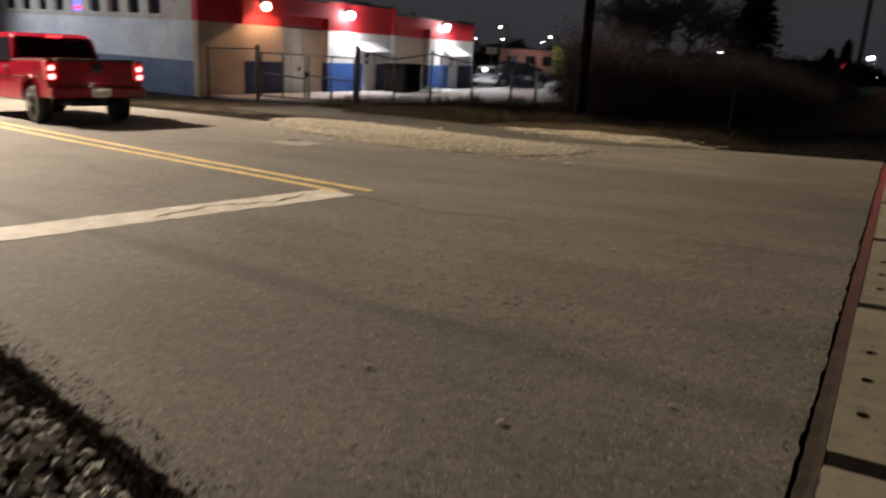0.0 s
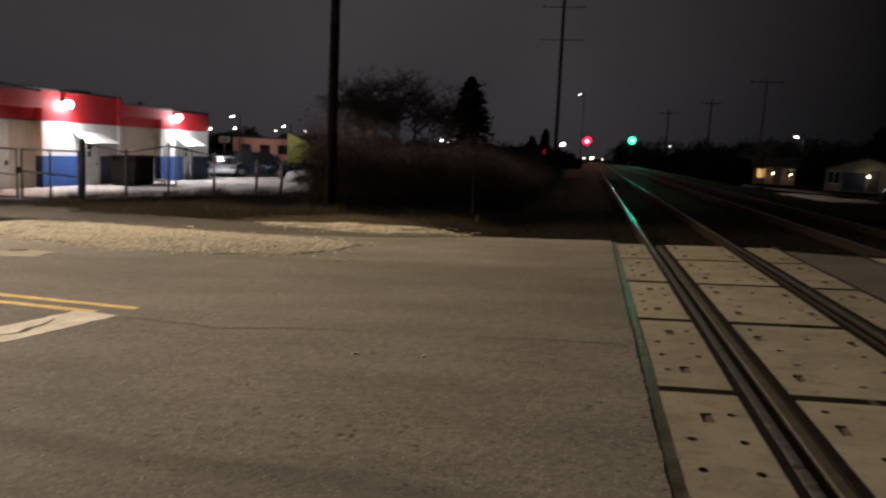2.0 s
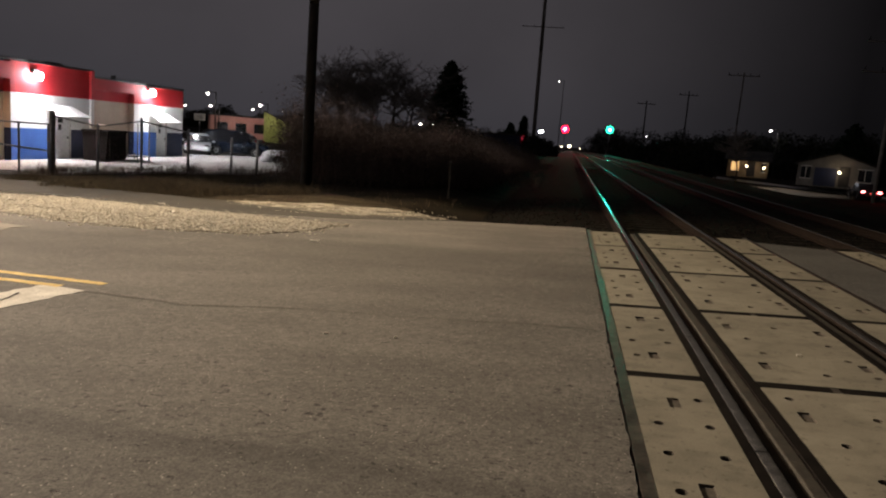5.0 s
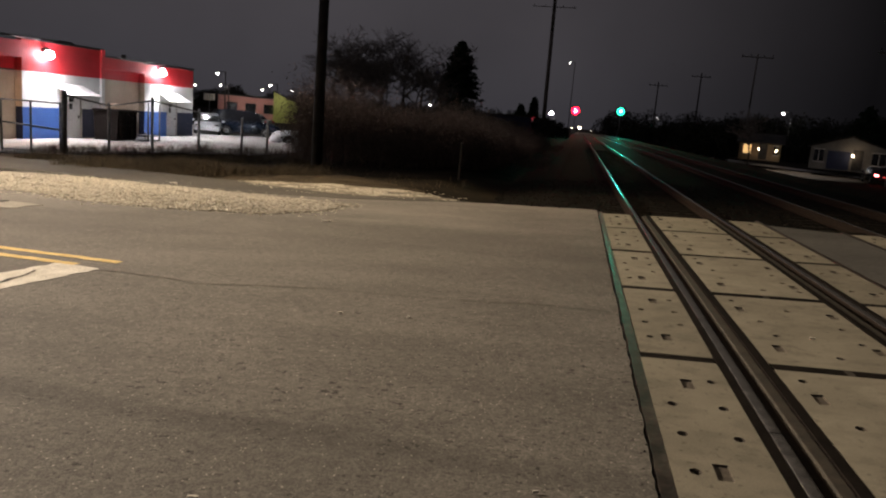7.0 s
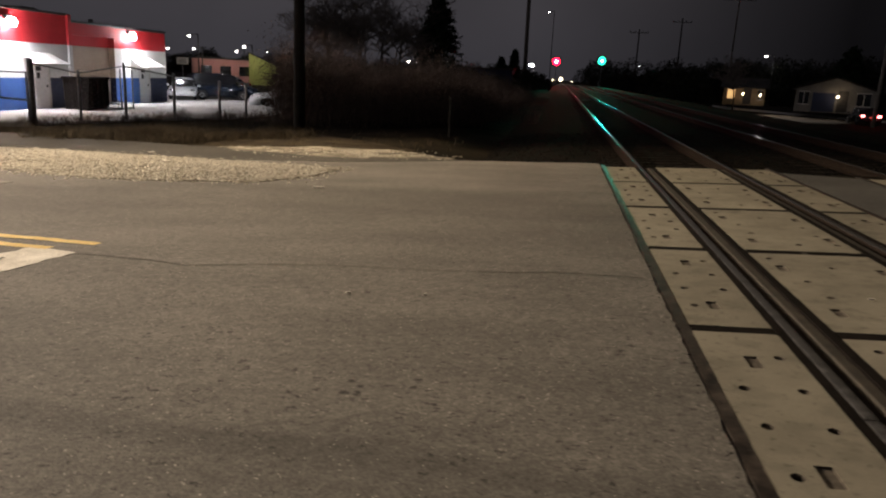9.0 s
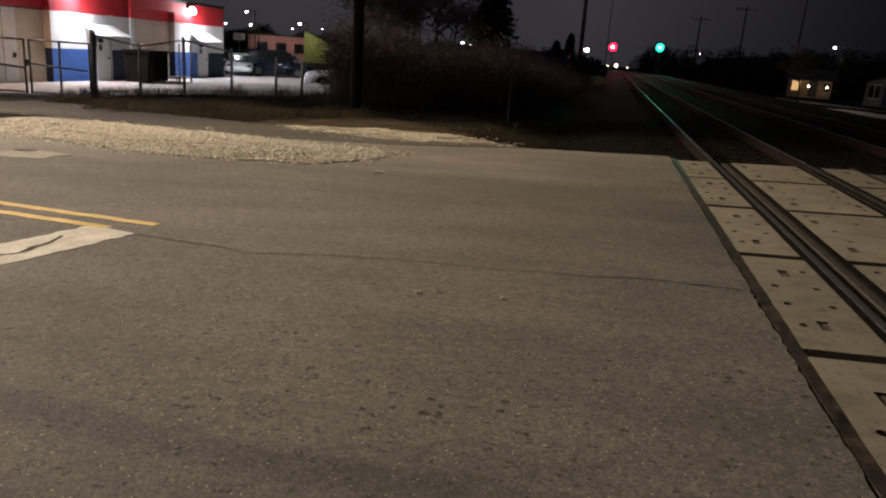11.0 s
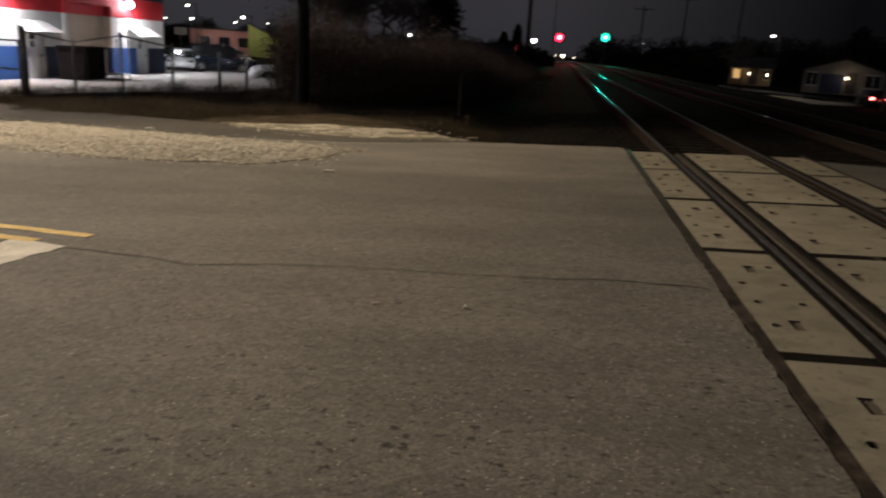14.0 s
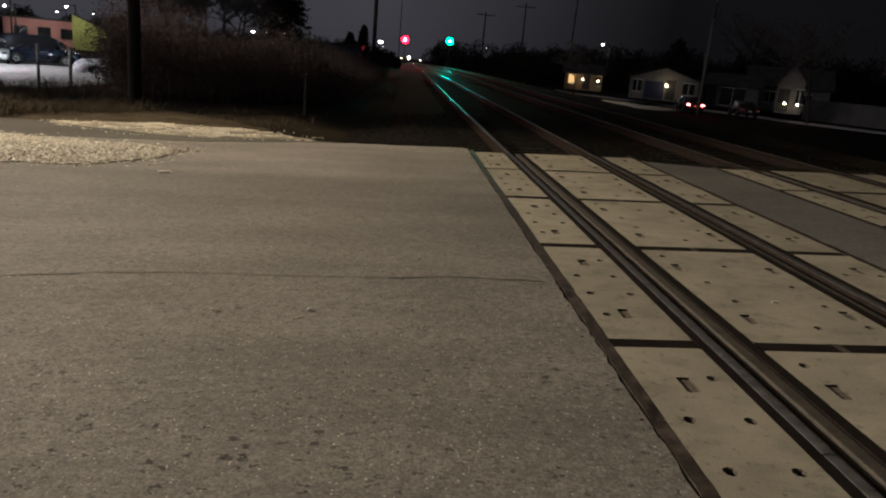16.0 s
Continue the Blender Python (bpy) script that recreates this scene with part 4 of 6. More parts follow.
part("door_lock", boxed(FX - RECESS + 0.06, FX - RECESS + 0.10, 28.1, 28.26, 0.02, 0.22, 0.01), M["dark_metal"], pd)
part("head_rail", boxed(FX - RECESS + 0.006, FX - RECESS + 0.05, 26.8, 29.95, 2.032, 2.09, 0.006), M["dark_metal"], pd)
part("roof", boxed(-40.0, FX - 0.3, 22.1, 44.8, 2.8, 2.95), M["roof"], shop)
part("north_wall", boxed(-40.0, FX - 0.3, 44.6, 44.9, BASE, 3.1), M["white"], shop)
for y0, y1, z in ((23.96, 35.7, 3.42), (35.7, 44.95, 3.12)):
    part("coping", boxed(FX - 0.42, FX + 0.06, y0, y1, z + 0.04, z + 0.14, 0.02), M["dark_metal"], shop)
part("pier", boxed(FX - 0.3, FX + 0.12, 35.48, 35.72, BASE, 3.5), M["white"], shop, "white corner pier with a red head")
part("pier_head", boxed(FX - 0.3, FX + 0.126, 35.47, 35.73, 2.05, 3.52), M["red_band"], shop)
part("corner_foot", boxed(FX - 0.3, FX + 0.012, 21.74, 24.3, BASE - 0.1, 0.452), M["tan"], shop)
part("fin", boxed(FX + 0.008, FX + 0.36, 23.88, 23.95, 2.05, 3.5), M["red_band"], shop, "thin projecting fin beside the corner")
part("corner_head", boxed(FX - 0.31, FX + 0.016, 21.73, 23.87, 2.05, 3.6), M["red_band"], shop, "dark red corner parapet")
part("vent_stack", cyled((-27, 40.5, 2.9), (-27, 40.5, 3.6), 0.14), M["dark_metal"], shop)
part("roof_box", boxed(-27.5, -26.3, 34.0, 35.2, 2.9, 3.75, 0.03), M["dark_metal"], shop)
# south wall of pale block with a row of small windows
SY = 21.75
part("wall", boxed(-44.0, FX - 0.302, SY, SY + 0.3, 0.40, 2.04), M["grey_white"], shop, "weathered pale wall towards the road")
part("wall", boxed(-44.0, FX - 0.302, SY - 0.006, SY + 0.3, BASE - 0.1, 0.40), M["faded_blue"], shop)
wins = [(-27.7 - 1.41 * i) for i in range(10)]
bm = bmesh.new()
box(bm, -44.0, FX - 0.302, SY - 0.02, SY + 0.3, 2.04, 2.26)
box(bm, -44.0, FX - 0.302, SY - 0.02, SY + 0.3, 3.12, 3.72)
edges_ = [FX - 0.302] + [v for w in wins for v in (w + 0.42, w - 0.42)] + [-44.0]
for a, b in zip(edges_[::2], edges_[1::2]):
    box(bm, b, a, SY - 0.02, SY + 0.3, 2.26, 3.12)
part("window_wall", bm, M["upper_wall"], shop, "pale upper wall pierced by small windows")
for i, w in enumerate(wins):
    win = part("window", boxed(w - 0.42, w + 0.42, SY + 0.1, SY + 0.13, 2.26, 3.12), M["sign_lit"] if i == 4 else M["window"], shop, "lit blue sign in a window" if i == 4 else "small dark window")
    fr = bmesh.new()
    box(fr, w - 0.42, w - 0.36, SY + 0.04, SY + 0.1, 2.26, 3.12)
    box(fr, w + 0.36, w + 0.42, SY + 0.04, SY + 0.1, 2.26, 3.12)
    box(fr, w - 0.36, w + 0.36, SY + 0.04, SY + 0.1, 3.05, 3.12)
    part("frame", fr, M["door"], win)
    part("sill", boxed(w - 0.48, w + 0.48, SY - 0.06, SY + 0.1, 2.2, 2.262, 0.01), M["door"], win)
    if i == 4:
        part("sign_bar", boxed(w - 0.3, w + 0.3, SY + 0.085, SY + 0.098, 2.36, 2.5), M["tail"], win, "red bar of the lit sign")
# service doors with small sloping canopies
for y, foot_end in ((33.35, 35.47), (42.3, 44.88)):
    d = part("door", boxed(FX + 0.008, FX + 0.06, y - 0.48, y + 0.48, BASE + 0.02, 1.08, 0.008), M["white"], shop, "white steel door")
    part("handle", boxed(FX + 0.06, FX + 0.12, y + 0.3, y + 0.36, 0.0, 0.12, 0.01), M["dark_metal"], d)
    part("door_plate", boxed(FX + 0.06, FX + 0.07, y - 0.32, y - 0.1, 0.42, 0.7), M["dark_metal"], d)
    cn = bmesh.new()
    v = [cn.verts.new(p) for p in [(FX + 0.01, y - 1.3, 1.62), (FX + 0.01, y + 0.75, 1.62), (FX + 0.75, y + 1.25, 1.12), (FX + 0.75, y - 1.3, 1.12), (FX + 0.01, y - 1.3, 1.56), (FX + 0.01, y + 0.75, 1.56), (FX + 0.75, y + 1.25, 1.06), (FX + 0.75, y - 1.3, 1.06)]]
    for f in ((0, 1, 2, 3), (7, 6, 5, 4), (0, 4, 5, 1), (1, 5, 6, 2), (2, 6, 7, 3), (3, 7, 4, 0)):
        cn.faces.new([v[i] for i in f])
    bmesh.ops.recalc_face_normals(cn, faces=cn.faces)
    part("canopy", cn, M["white"], shop, "white sheet-metal door canopy")
    # navy panel darkens the blue foot where the canopy's shade falls
    part("wall_foot", boxed(FX - 0.05, FX + 0.012, y + 0.6, foot_end, BASE - 0.05, 0.453), M["navy"], shop, "dark blue panel for canopy shade on the wall foot")
    part("door_frame", boxed(FX + 0.008, FX + 0.10, y + 0.5, y + 0.58, BASE + 0.02, 1.06, 0.008), M["door"], d)
    part("entry_lamp", boxed(FX + 0.06, FX + 0.2, y - 0.36, y - 0.16, 0.78, 0.98, 0.015), M["dark_metal"], d, "small dark lamp over the door")


def wall_pack(y, z, material, label):
    t = empty("wall_lamp", Matrix.Translation((FX + 0.01, y, z)), label, "wall lamp", "workshop wall lamps")
    bm = bmesh.new()
    box(bm, 0.0, 0.22, -0.2, 0.2, 0.06, 0.26, 0.03)
    part("housing", bm, M["dark_metal"], t)
    lens = bmesh.new()
    ball(lens, (0.30, 0, -0.05), 0.22, 12, 0.6, 1.2, 0.9)
    part("lens", lens, material, t, "glowing lens")


wall_pack(31.4, 2.93, M["lamp_white"], "bright white flood lamp on the workshop wall")
wall_pack(40.88, 2.82, M["lamp_white"], "bright white flood lamp on the workshop wall")
wall_pack(25.4, 2.92, M["lamp_amber"], "amber flood lamp on the workshop wall")

cl = empty("wall_lamp", Matrix.Translation((FX + 0.02, 44.92, 2.3)), "small white corner lamp on the workshop end wall", "wall lamp", "workshop wall lamps")
part("housing", boxed(-0.12, 0.12, 0.0, 0.16, 0.0, 0.12, 0.02), M["dark_metal"], cl)
bm = bmesh.new()
ball(bm, (0.06, 0.12, -0.03), 0.05, 10, 1.2, 1.0, 0.8)
part("lens", bm, M["lamp_far"], cl, "glowing lens")

# ---- fence and gate ----
FENCE = [(-24.6, 21.9), (-21.6, 21.8), (-17.58, 23.1), (-17.13, 24.9), (-16.2, 26.2), (-14.83, 27.2), (-13.11, 27.4), (-12.85, 29.2)]
TOPS = [2.05, 2.05, 2.05, 1.74, 2.0, 1.64, 1.36, 1.25]
fence = empty("yard_fence", Matrix.Identity(4), "chain-link yard fence with weathered steel posts", "fence")
for i, ((x, y), h) in enumerate(zip(FENCE, TOPS)):
    r = 0.09 if i in (1, 2) else 0.05
    b = max(gz(x, y), -1.0)
    p = part("post", cyled((x, y, b - 0.05), (x, y, b + h), r, r, 12), M["post_rust"], fence)
    cap = bmesh.new()
    ball(cap, (x, y, b + h), r * 1.1, 8)
    part("cap", cap, M["galv"], p)
for i, ((a, ha), (b, hb)) in enumerate(zip(list(zip(FENCE, TOPS)), list(zip(FENCE, TOPS))[1:])):
    za, zb = max(gz(*a), -1.0) + ha, max(gz(*b), -1.0) + hb
    if i < 5 and i != 1:
        part("top_rail", cyled((*a, za - 0.08), (*b, zb - 0.08), 0.028), M["post_rust"], fence)
    if i == 1:
        continue
    # woven wire as thin crossing strands
    L = math.dist(a, b)
    n = int(L / 0.22)
    vs, fs = [], []
    for k in range(-9, n + 1):
        for s in (1, -1):
            u0, u1 = k / n, (k + 9) / n
            if s < 0:
                u0, u1 = u1, u0
            c0, c1 = min(max(u0, 0), 1), min(max(u1, 0), 1)
            if abs(c0 - c1) < 0.02:
                continue
            f0, f1 = (c0 - u0) / (u1 - u0), (c1 - u0) / (u1 - u0)
            P = [Vector((a[0] + (b[0] - a[0]) * c, a[1] + (b[1] - a[1]) * c, (za - ha) * (1 - c) + (zb - hb) * c + 0.08 + f * (ha * (1 - c) + hb * c - 0.16))) for c, f in ((c0, f0), (c1, f1))]
            w = Vector((0, 0, 0.002))
            o = len(vs)
            vs += [P[0] - w, P[0] + w, P[1] + w, P[1] - w]
            fs.append((o, o + 1, o + 2, o + 3))
    raw("wire_mesh", vs, fs, M["galv"], fence)["kind"] = "stuff"
ga, gb_ = Vector((-21.45, 21.85, 0)), Vector((-17.7, 23.05, 0))
gate = empty("yard_gate", Matrix.Identity(4), "closed tubular steel yard gate with braces", "gate")
gd = (gb_ - ga)
for k in (0.0, 0.24, 0.48, 0.52, 0.76, 1.0):
    p = ga + gd * k
    part("upright", cyled((p.x, p.y, -0.78), (p.x, p.y, 0.95), 0.035), M["post_rust"], gate)
for k0, k1 in ((0, 0.48), (0.52, 1.0)):
    p, q = ga + gd * k0, ga + gd * k1
    for z in (-0.74, 0.28, 0.93):
        part("cross_bar", cyled((p.x, p.y, z - (0.1 if z < 0.9 and z > 0 else 0)), (q.x, q.y, z - (0.25 if 0 < z < 0.9 else 0)), 0.028), M["galv"], gate)
p = ga + gd * 0.5
part("latch", boxed(p.x - 0.09, p.x + 0.09, p.y - 0.06, p.y + 0.04, 0.1, 0.3, 0.015), M["dark_metal"], gate)

# ---- dumpster and clutter in the yard ----
dm = empty("dumpster", pose(-22.4, 33.0, -0.99, 0, 0, 4) @ Matrix.Diagonal((1, 1, 1.12, 1)), "dark steel waste skip with loose boards on top", "dumpster")
part("bin", prism([(-0.6, 0.12), (0.52, 0.12), (0.66, 1.35), (-0.66, 1.35)], -0.82, 0.82, 0.02), M["bin_paint"], dm)
part("rim", boxed(-0.7, 0.7, -0.87, 0.87, 1.33, 1.43, 0.02), M["bin_paint"], dm)
for y in (-0.66, -0.22, 0.22, 0.66):
    part("rib", boxed(0.59, 0.70, y - 0.05, y + 0.05, 0.2, 1.33, 0.01), M["bin_paint"], dm)
for i in range(9):
    bm = bmesh.new()
    box(bm, -0.5, 0.5, -0.06, 0.06, 0, 0.03, 0.004, pose(rng.uniform(-0.2, 0.3), rng.uniform(-0.45, 0.45), 1.42 + 0.035 * i, rng.uniform(-5, 5), rng.uniform(-8, 8), rng.uniform(0, 180)))
    ob = tagged(link("scrap_board", bm, M["tan"]), "loose pale board lying on the skip", "board", "scrap boards")
    ob.matrix_world = pose(-22.4, 33.0, -0.82)
pal = empty("steel_rack", pose(-21.8, 34.7, -0.99, 0, 0, 0), "open steel rack standing in the yard", "rack")
for x, y in ((-0.4, -0.5), (0.4, -0.5), (-0.4, 0.5), (0.4, 0.5)):
    part("leg", cyled((x, y, 0), (x, y, 2.0 if x > 0 else 0.5), 0.035), M["post_rust"], pal)
part("shelf", boxed(-0.45, 0.45, -0.55, 0.55, 0.34, 0.4, 0.01), M["galv"], pal)
part("shelf", boxed(-0.45, 0.45, -0.55, 0.55, 0.12, 0.16, 0.01), M["galv"], pal)


# ---- vehicles ----
def wheel(parent, x, y, r=0.36, w=0.24, rim="rim"):
    s = 1 if y > 0 else -1
    bm = bmesh.new()
    cyl(bm, (x, y - w / 2, r), (x, y + w / 2, r), r, r, 24)
    bmesh.ops.bevel(bm, geom=[e for e in bm.edges if len(e.link_faces) == 2 and {len(f.verts) for f in e.link_faces} == {4, 24}], offset=0.035, segments=2, affect="EDGES")
    t = part("wheel", bm, M["tyre"], parent, "black tyre")
    d = bmesh.new()
    cyl(d, (x, y + s * (w / 2 - 0.03), r), (x, y + s * (w / 2 + 0.006), r), r * 0.62, r * 0.55, 16)
    part("rim", d, M[rim], t, "spoked metal rim")
    for k in range(5):
        a = k * 6.283 / 5
        sp = bmesh.new()
        cyl(sp, (x, y + s * (w / 2 + 0.01), r), (x + math.cos(a) * r * 0.55, y + s * (w / 2 + 0.01), r + math.sin(a) * r * 0.55), 0.03, 0.025, 6)
        part("spoke", sp, M["dark_metal"], t)
    return t


def car(m, paint, label, kind="sedan", tail=None, group="parked cars"):
    """A parked car, nose along +x, standing on z = 0."""
    c = empty("car", m, label, "car", group)
    L, W = (4.6, 1.8) if kind == "sedan" else (4.75, 1.88)
    H = 1.43 if kind == "sedan" else 1.75
    bl = 0.86 if kind == "sedan" else 1.02
    body = [(-L / 2, 0.32), (-L / 2 + 0.02, 0.62), (-L / 2 + 0.08, bl - 0.04), (-L / 2 + 0.3, bl), (L / 2 - 1.45, bl), (L / 2 - 0.35, bl - 0.12), (L / 2 - 0.05, bl - 0.28), (L / 2, 0.5), (L / 2 - 0.05, 0.28), (1.85, 0.25), (1.78, 0.5), (1.55, 0.68), (1.2, 0.68), (1.0, 0.5), (0.92, 0.24), (-0.92, 0.24), (-1.0, 0.5), (-1.2, 0.68), (-1.55, 0.68), (-1.78, 0.5), (-1.85, 0.26)]
    bm = prism(body, -W / 2, W / 2)
    for v in bm.verts:
        v.co.y *= 1 - 0.10 * max(0, (v.co.z - 0.6)) - 0.05 * max(0, abs(v.co.x) - 1.6)
    bmesh.ops.bevel(bm, geom=[e for e in bm.edges if abs(e.verts[0].co.y - e.verts[1].co.y) < 0.02], offset=0.05, segments=2, affect="EDGES")
    for f in bm.faces:
        f.smooth = True
    part("body", bm, paint, c)
    rear = -L / 2 + (0.75 if kind == "sedan" else 0.12)
    top = [(rear, bl - 0.02), (rear + (0.55 if kind == "sedan" else 0.3), H - 0.06), (rear + 1.0, H), (0.35, H), (0.75, H - 0.08), (L / 2 - 1.4, bl - 0.02)]
    bm = prism(top, -W / 2 + 0.1, W / 2 - 0.1)
    for v in bm.verts:
        k = (v.co.z - bl) / (H - bl)
        v.co.y *= 1 - 0.16 * max(0, k)
    bmesh.ops.bevel(bm, geom=list(bm.edges), offset=0.05, segments=2, affect="EDGES")
    for f in bm.faces:
        f.smooth = True
    part("cabin", bm, paint, c)
    g = [(x * 0.93 + 0.02, z - 0.05 if z > bl else z) for x, z in top]
    bm = prism(g, -W / 2 + 0.11, W / 2 - 0.11)
    for v in bm.verts:
        k = (v.co.z - bl) / (H - bl)
        v.co.y *= 1.012 - 0.155 * max(0, k)
    part("side_glass", bm, M["glass"], c)
    x0, x1 = rear, rear + (0.55 if kind == "sedan" else 0.3)
    for (xa, za), (xb, zb), nm in (((x0 - 0.012, bl + 0.04), (x1 - 0.012, H - 0.12), "rear_window"), ((L / 2 - 1.39, bl + 0.02), (0.80, H - 0.12), "windscreen")):
        q = bmesh.new()
        vv = [q.verts.new(p) for p in ((xa, -W / 2 + 0.18, za), (xa, W / 2 - 0.18, za), (xb, W / 2 - 0.26, zb), (xb, -W / 2 + 0.26, zb))]
        q.faces.new(vv)
        r_ = bmesh.ops.extrude_face_region(q, geom=list(q.faces))
        for v in r_["geom"]:
            if isinstance(v, bmesh.types.BMVert):
                v.co.x += 0.02 if xa > 0 else -0.02
        bmesh.ops.recalc_face_normals(q, faces=q.faces)
        part(nm, q, M["glass"], c)
    for x in (1.38, -1.38):
        for y in (W / 2 - 0.1, -W / 2 + 0.1):
            wheel(c, x, y, 0.33, 0.2)
    for y in (W / 2 - 0.25, -W / 2 + 0.25):
        b1 = bmesh.new()
        ball(b1, (L / 2 - 0.12, y, 0.62), 0.14, 10, 0.8, 1.3, 0.7)
        part("headlight", b1, M["chrome"], c)
        part("tail_light", boxed(-L / 2 - 0.012, -L / 2 + 0.08, y - 0.15, y + 0.15, 0.66, 0.84, 0.02), tail or M["red_band"], c, "red tail light")
        part("mirror", boxed(0.72, 0.85, y + (0.28 if y > 0 else -0.48), y + (0.48 if y > 0 else -0.28), bl, bl + 0.13, 0.03), paint, c)
    part("rear_bumper", boxed(-L / 2 - 0.05, -L / 2 + 0.15, -W / 2 + 0.08, W / 2 - 0.08, 0.34, 0.55, 0.04), paint, c)
    part("front_bumper", boxed(L / 2 - 0.12, L / 2 + 0.05, -W / 2 + 0.12, W / 2 - 0.12, 0.28, 0.5, 0.04), paint, c)
    part("number_plate", boxed(-L / 2 - 0.06, -L / 2 - 0.05, -0.16, 0.16, 0.58, 0.70), M["plate"], c)
    return c


car(pose(-26.4, 49.7, -0.99, 0, 0, 295), M["silver_paint"], "silver saloon car parked in the yard, facing the street")
car(pose(-24.0, 50.9, -0.99, 0, 0, 20), M["blue_paint"], "dark blue estate car parked in the yard", "suv")
car(pose(-26.5, 55.0, -0.99, 0, 0, 12), M["black_paint"], "dark car parked behind the blue one", "suv")
car(pose(-15.9, 42.6, -0.99, 0, 0, 205), M["silver_paint"], "pale car half hidden behind the dry brush", "suv")
car(pose(-31.0, 66.0, -0.99, 0, 0, 170), M["silver_paint"], "pale car parked far back in the yard")
car(pose(26.1, 70.95, gz(26, 70.9), 0, 0, 84), M["black_paint"], "dark car with lit brake lights on the side street", tail=M["tail_hot"], group="cars on the side street")
car(pose(31.0, 70.0, gz(31, 70), 0, 0, 80), M["black_paint"], "dark unlit car on the side street", group="cars on the side street")


def pickup(m):
    """A red crew-cab pickup, nose along +x."""
    c = empty("pickup_truck", m, "red crew-cab pickup truck with lit tail lights on the road", "truck")
    P = M["truck_red"]

    def shell(name, prof, w, lab="", taper=0.0, z0=1.1, bevel=0.03, material=P):
        bm = prism(prof, -w, w)
        for v in bm.verts:
            v.co.y *= 1 - taper * max(0, v.co.z - z0)
        bmesh.ops.bevel(bm, geom=list(bm.edges), offset=bevel, segments=2, affect="EDGES", clamp_overlap=True)
        return part(name, bm, material, c, lab)

    shell("lower_body", [(-2.78, 0.55), (-2.78, 0.98), (2.75, 0.98), (2.9, 0.9), (2.95, 0.55), (2.42, 0.5), (2.36, 0.78), (2.2, 0.93), (1.7, 0.93), (1.54, 0.78), (1.48, 0.46), (-1.3, 0.46), (-1.36, 0.78), (-1.52, 0.95), (-2.0, 0.95), (-2.16, 0.78), (-2.22, 0.55)], 0.97)
    # cargo bed: two sides, a front wall and a tailgate round an open floor
    for s in (1, -1):
        bm = bmesh.new()
        box(bm, -2.76, -0.75, *sorted((s * 0.86, s * 0.985)), 0.95, 1.30, 0.03)
        part("bed_side", bm, P, c)
        part("bed_rail", boxed(-2.77, -0.75, *sorted((s * 0.85, s * 0.975)), 1.295, 1.325, 0.01), M["tyre"], c)
        arch = bmesh.new()
        for k in range(9):
            a0, a1 = math.pi * k / 9, math.pi * (k + 1) / 9
            box(arch, -0.09, 0.09, -0.02, 0.02, -0.02, 0.02, 0.0, pose(-1.76 + 0.47 * math.cos((a0 + a1) / 2), s * 0.985, 0.52 + 0.47 * math.sin((a0 + a1) / 2), 0, 90 - math.degrees((a0 + a1) / 2), 0))
        part("arch_trim", arch, P, c)
    part("bed_floor", boxed(-2.7, -0.8, -0.86, 0.86, 0.78, 0.84), M["tyre"], c)
    gate_ = part("tailgate", boxed(-2.82, -2.70, -0.78, 0.78, 0.80, 1.30, 0.025), P, c)
    part("tailgate_step", boxed(-2.835, -2.812, -0.70, 0.70, 0.88, 1.06, 0.008), P, gate_)
    part("top_trim", boxed(-2.84, -2.69, -0.79, 0.79, 1.29, 1.345, 0.015), M["tyre"], gate_, "black tailgate cap")
    part("handle", boxed(-2.85, -2.82, -0.13, 0.13, 1.14, 1.24, 0.015), M["tyre"], gate_)
    bm = bmesh.new()
    cyl(bm, (-2.835, 0, 1.12), (-2.822, 0, 1.12), 0.075, 0.075, 16)
    part("badge", bm, M["dark_metal"], gate_)
    cab = shell("cab", [(-0.78, 0.95), (-0.80, 1.32), (-0.62, 1.80), (-0.35, 1.90), (0.85, 1.90), (1.15, 1.82), (1.75, 1.32), (1.78, 0.95)], 0.96, "", 0.20, 1.25, 0.04)
    shell("bonnet", [(1.6, 0.95), (1.6, 1.28), (2.7, 1.18), (2.9, 1.05), (2.92, 0.95)], 0.93, "", 0.1, 1.0, 0.04)
    q = bmesh.new()
    vv = [q.verts.new(p) for p in ((-0.825, -0.82, 1.37), (-0.825, 0.82, 1.37), (-0.645, 0.74, 1.78), (-0.645, -0.74, 1.78))]
    q.faces.new(vv)
    r_ = bmesh.ops.extrude_face_region(q, geom=list(q.faces))
    for v in r_["geom"]:
        if isinstance(v, bmesh.types.BMVert):
            v.co.x += 0.03
    bmesh.ops.recalc_face_normals(q, faces=q.faces)
    part("rear_window", q, M["glass"], c)
    for s in (1, -1):
        for xa, xb, xc, xd in ((-0.62, 0.30, 0.30, -0.45), (0.38, 1.45, 1.0, 0.38)):
            q = bmesh.new()
            y0, y1 = s * 0.958, s * 0.862
            q.faces.new([q.verts.new(p) for p in ((xa, y0, 1.30), (xb, y0, 1.30), (xc, y1, 1.79), (xd, y1, 1.79))])
            r_ = bmesh.ops.extrude_face_region(q, geom=list(q.faces))
            for v in r_["geom"]:
                if isinstance(v, bmesh.types.BMVert):
                    v.co.y += -s * 0.02
            bmesh.ops.recalc_face_normals(q, faces=q.faces)
            part("side_window", q, M["glass"], c)
        part("door_handle", boxed(-0.5, -0.28, *sorted((s * 0.965, s * 0.995)), 1.12, 1.17, 0.008), M["tyre"], c)
        part("mirror", boxed(1.25, 1.42, *sorted((s * 0.98, s * 1.22)), 1.28, 1.50, 0.03), M["tyre"], c)
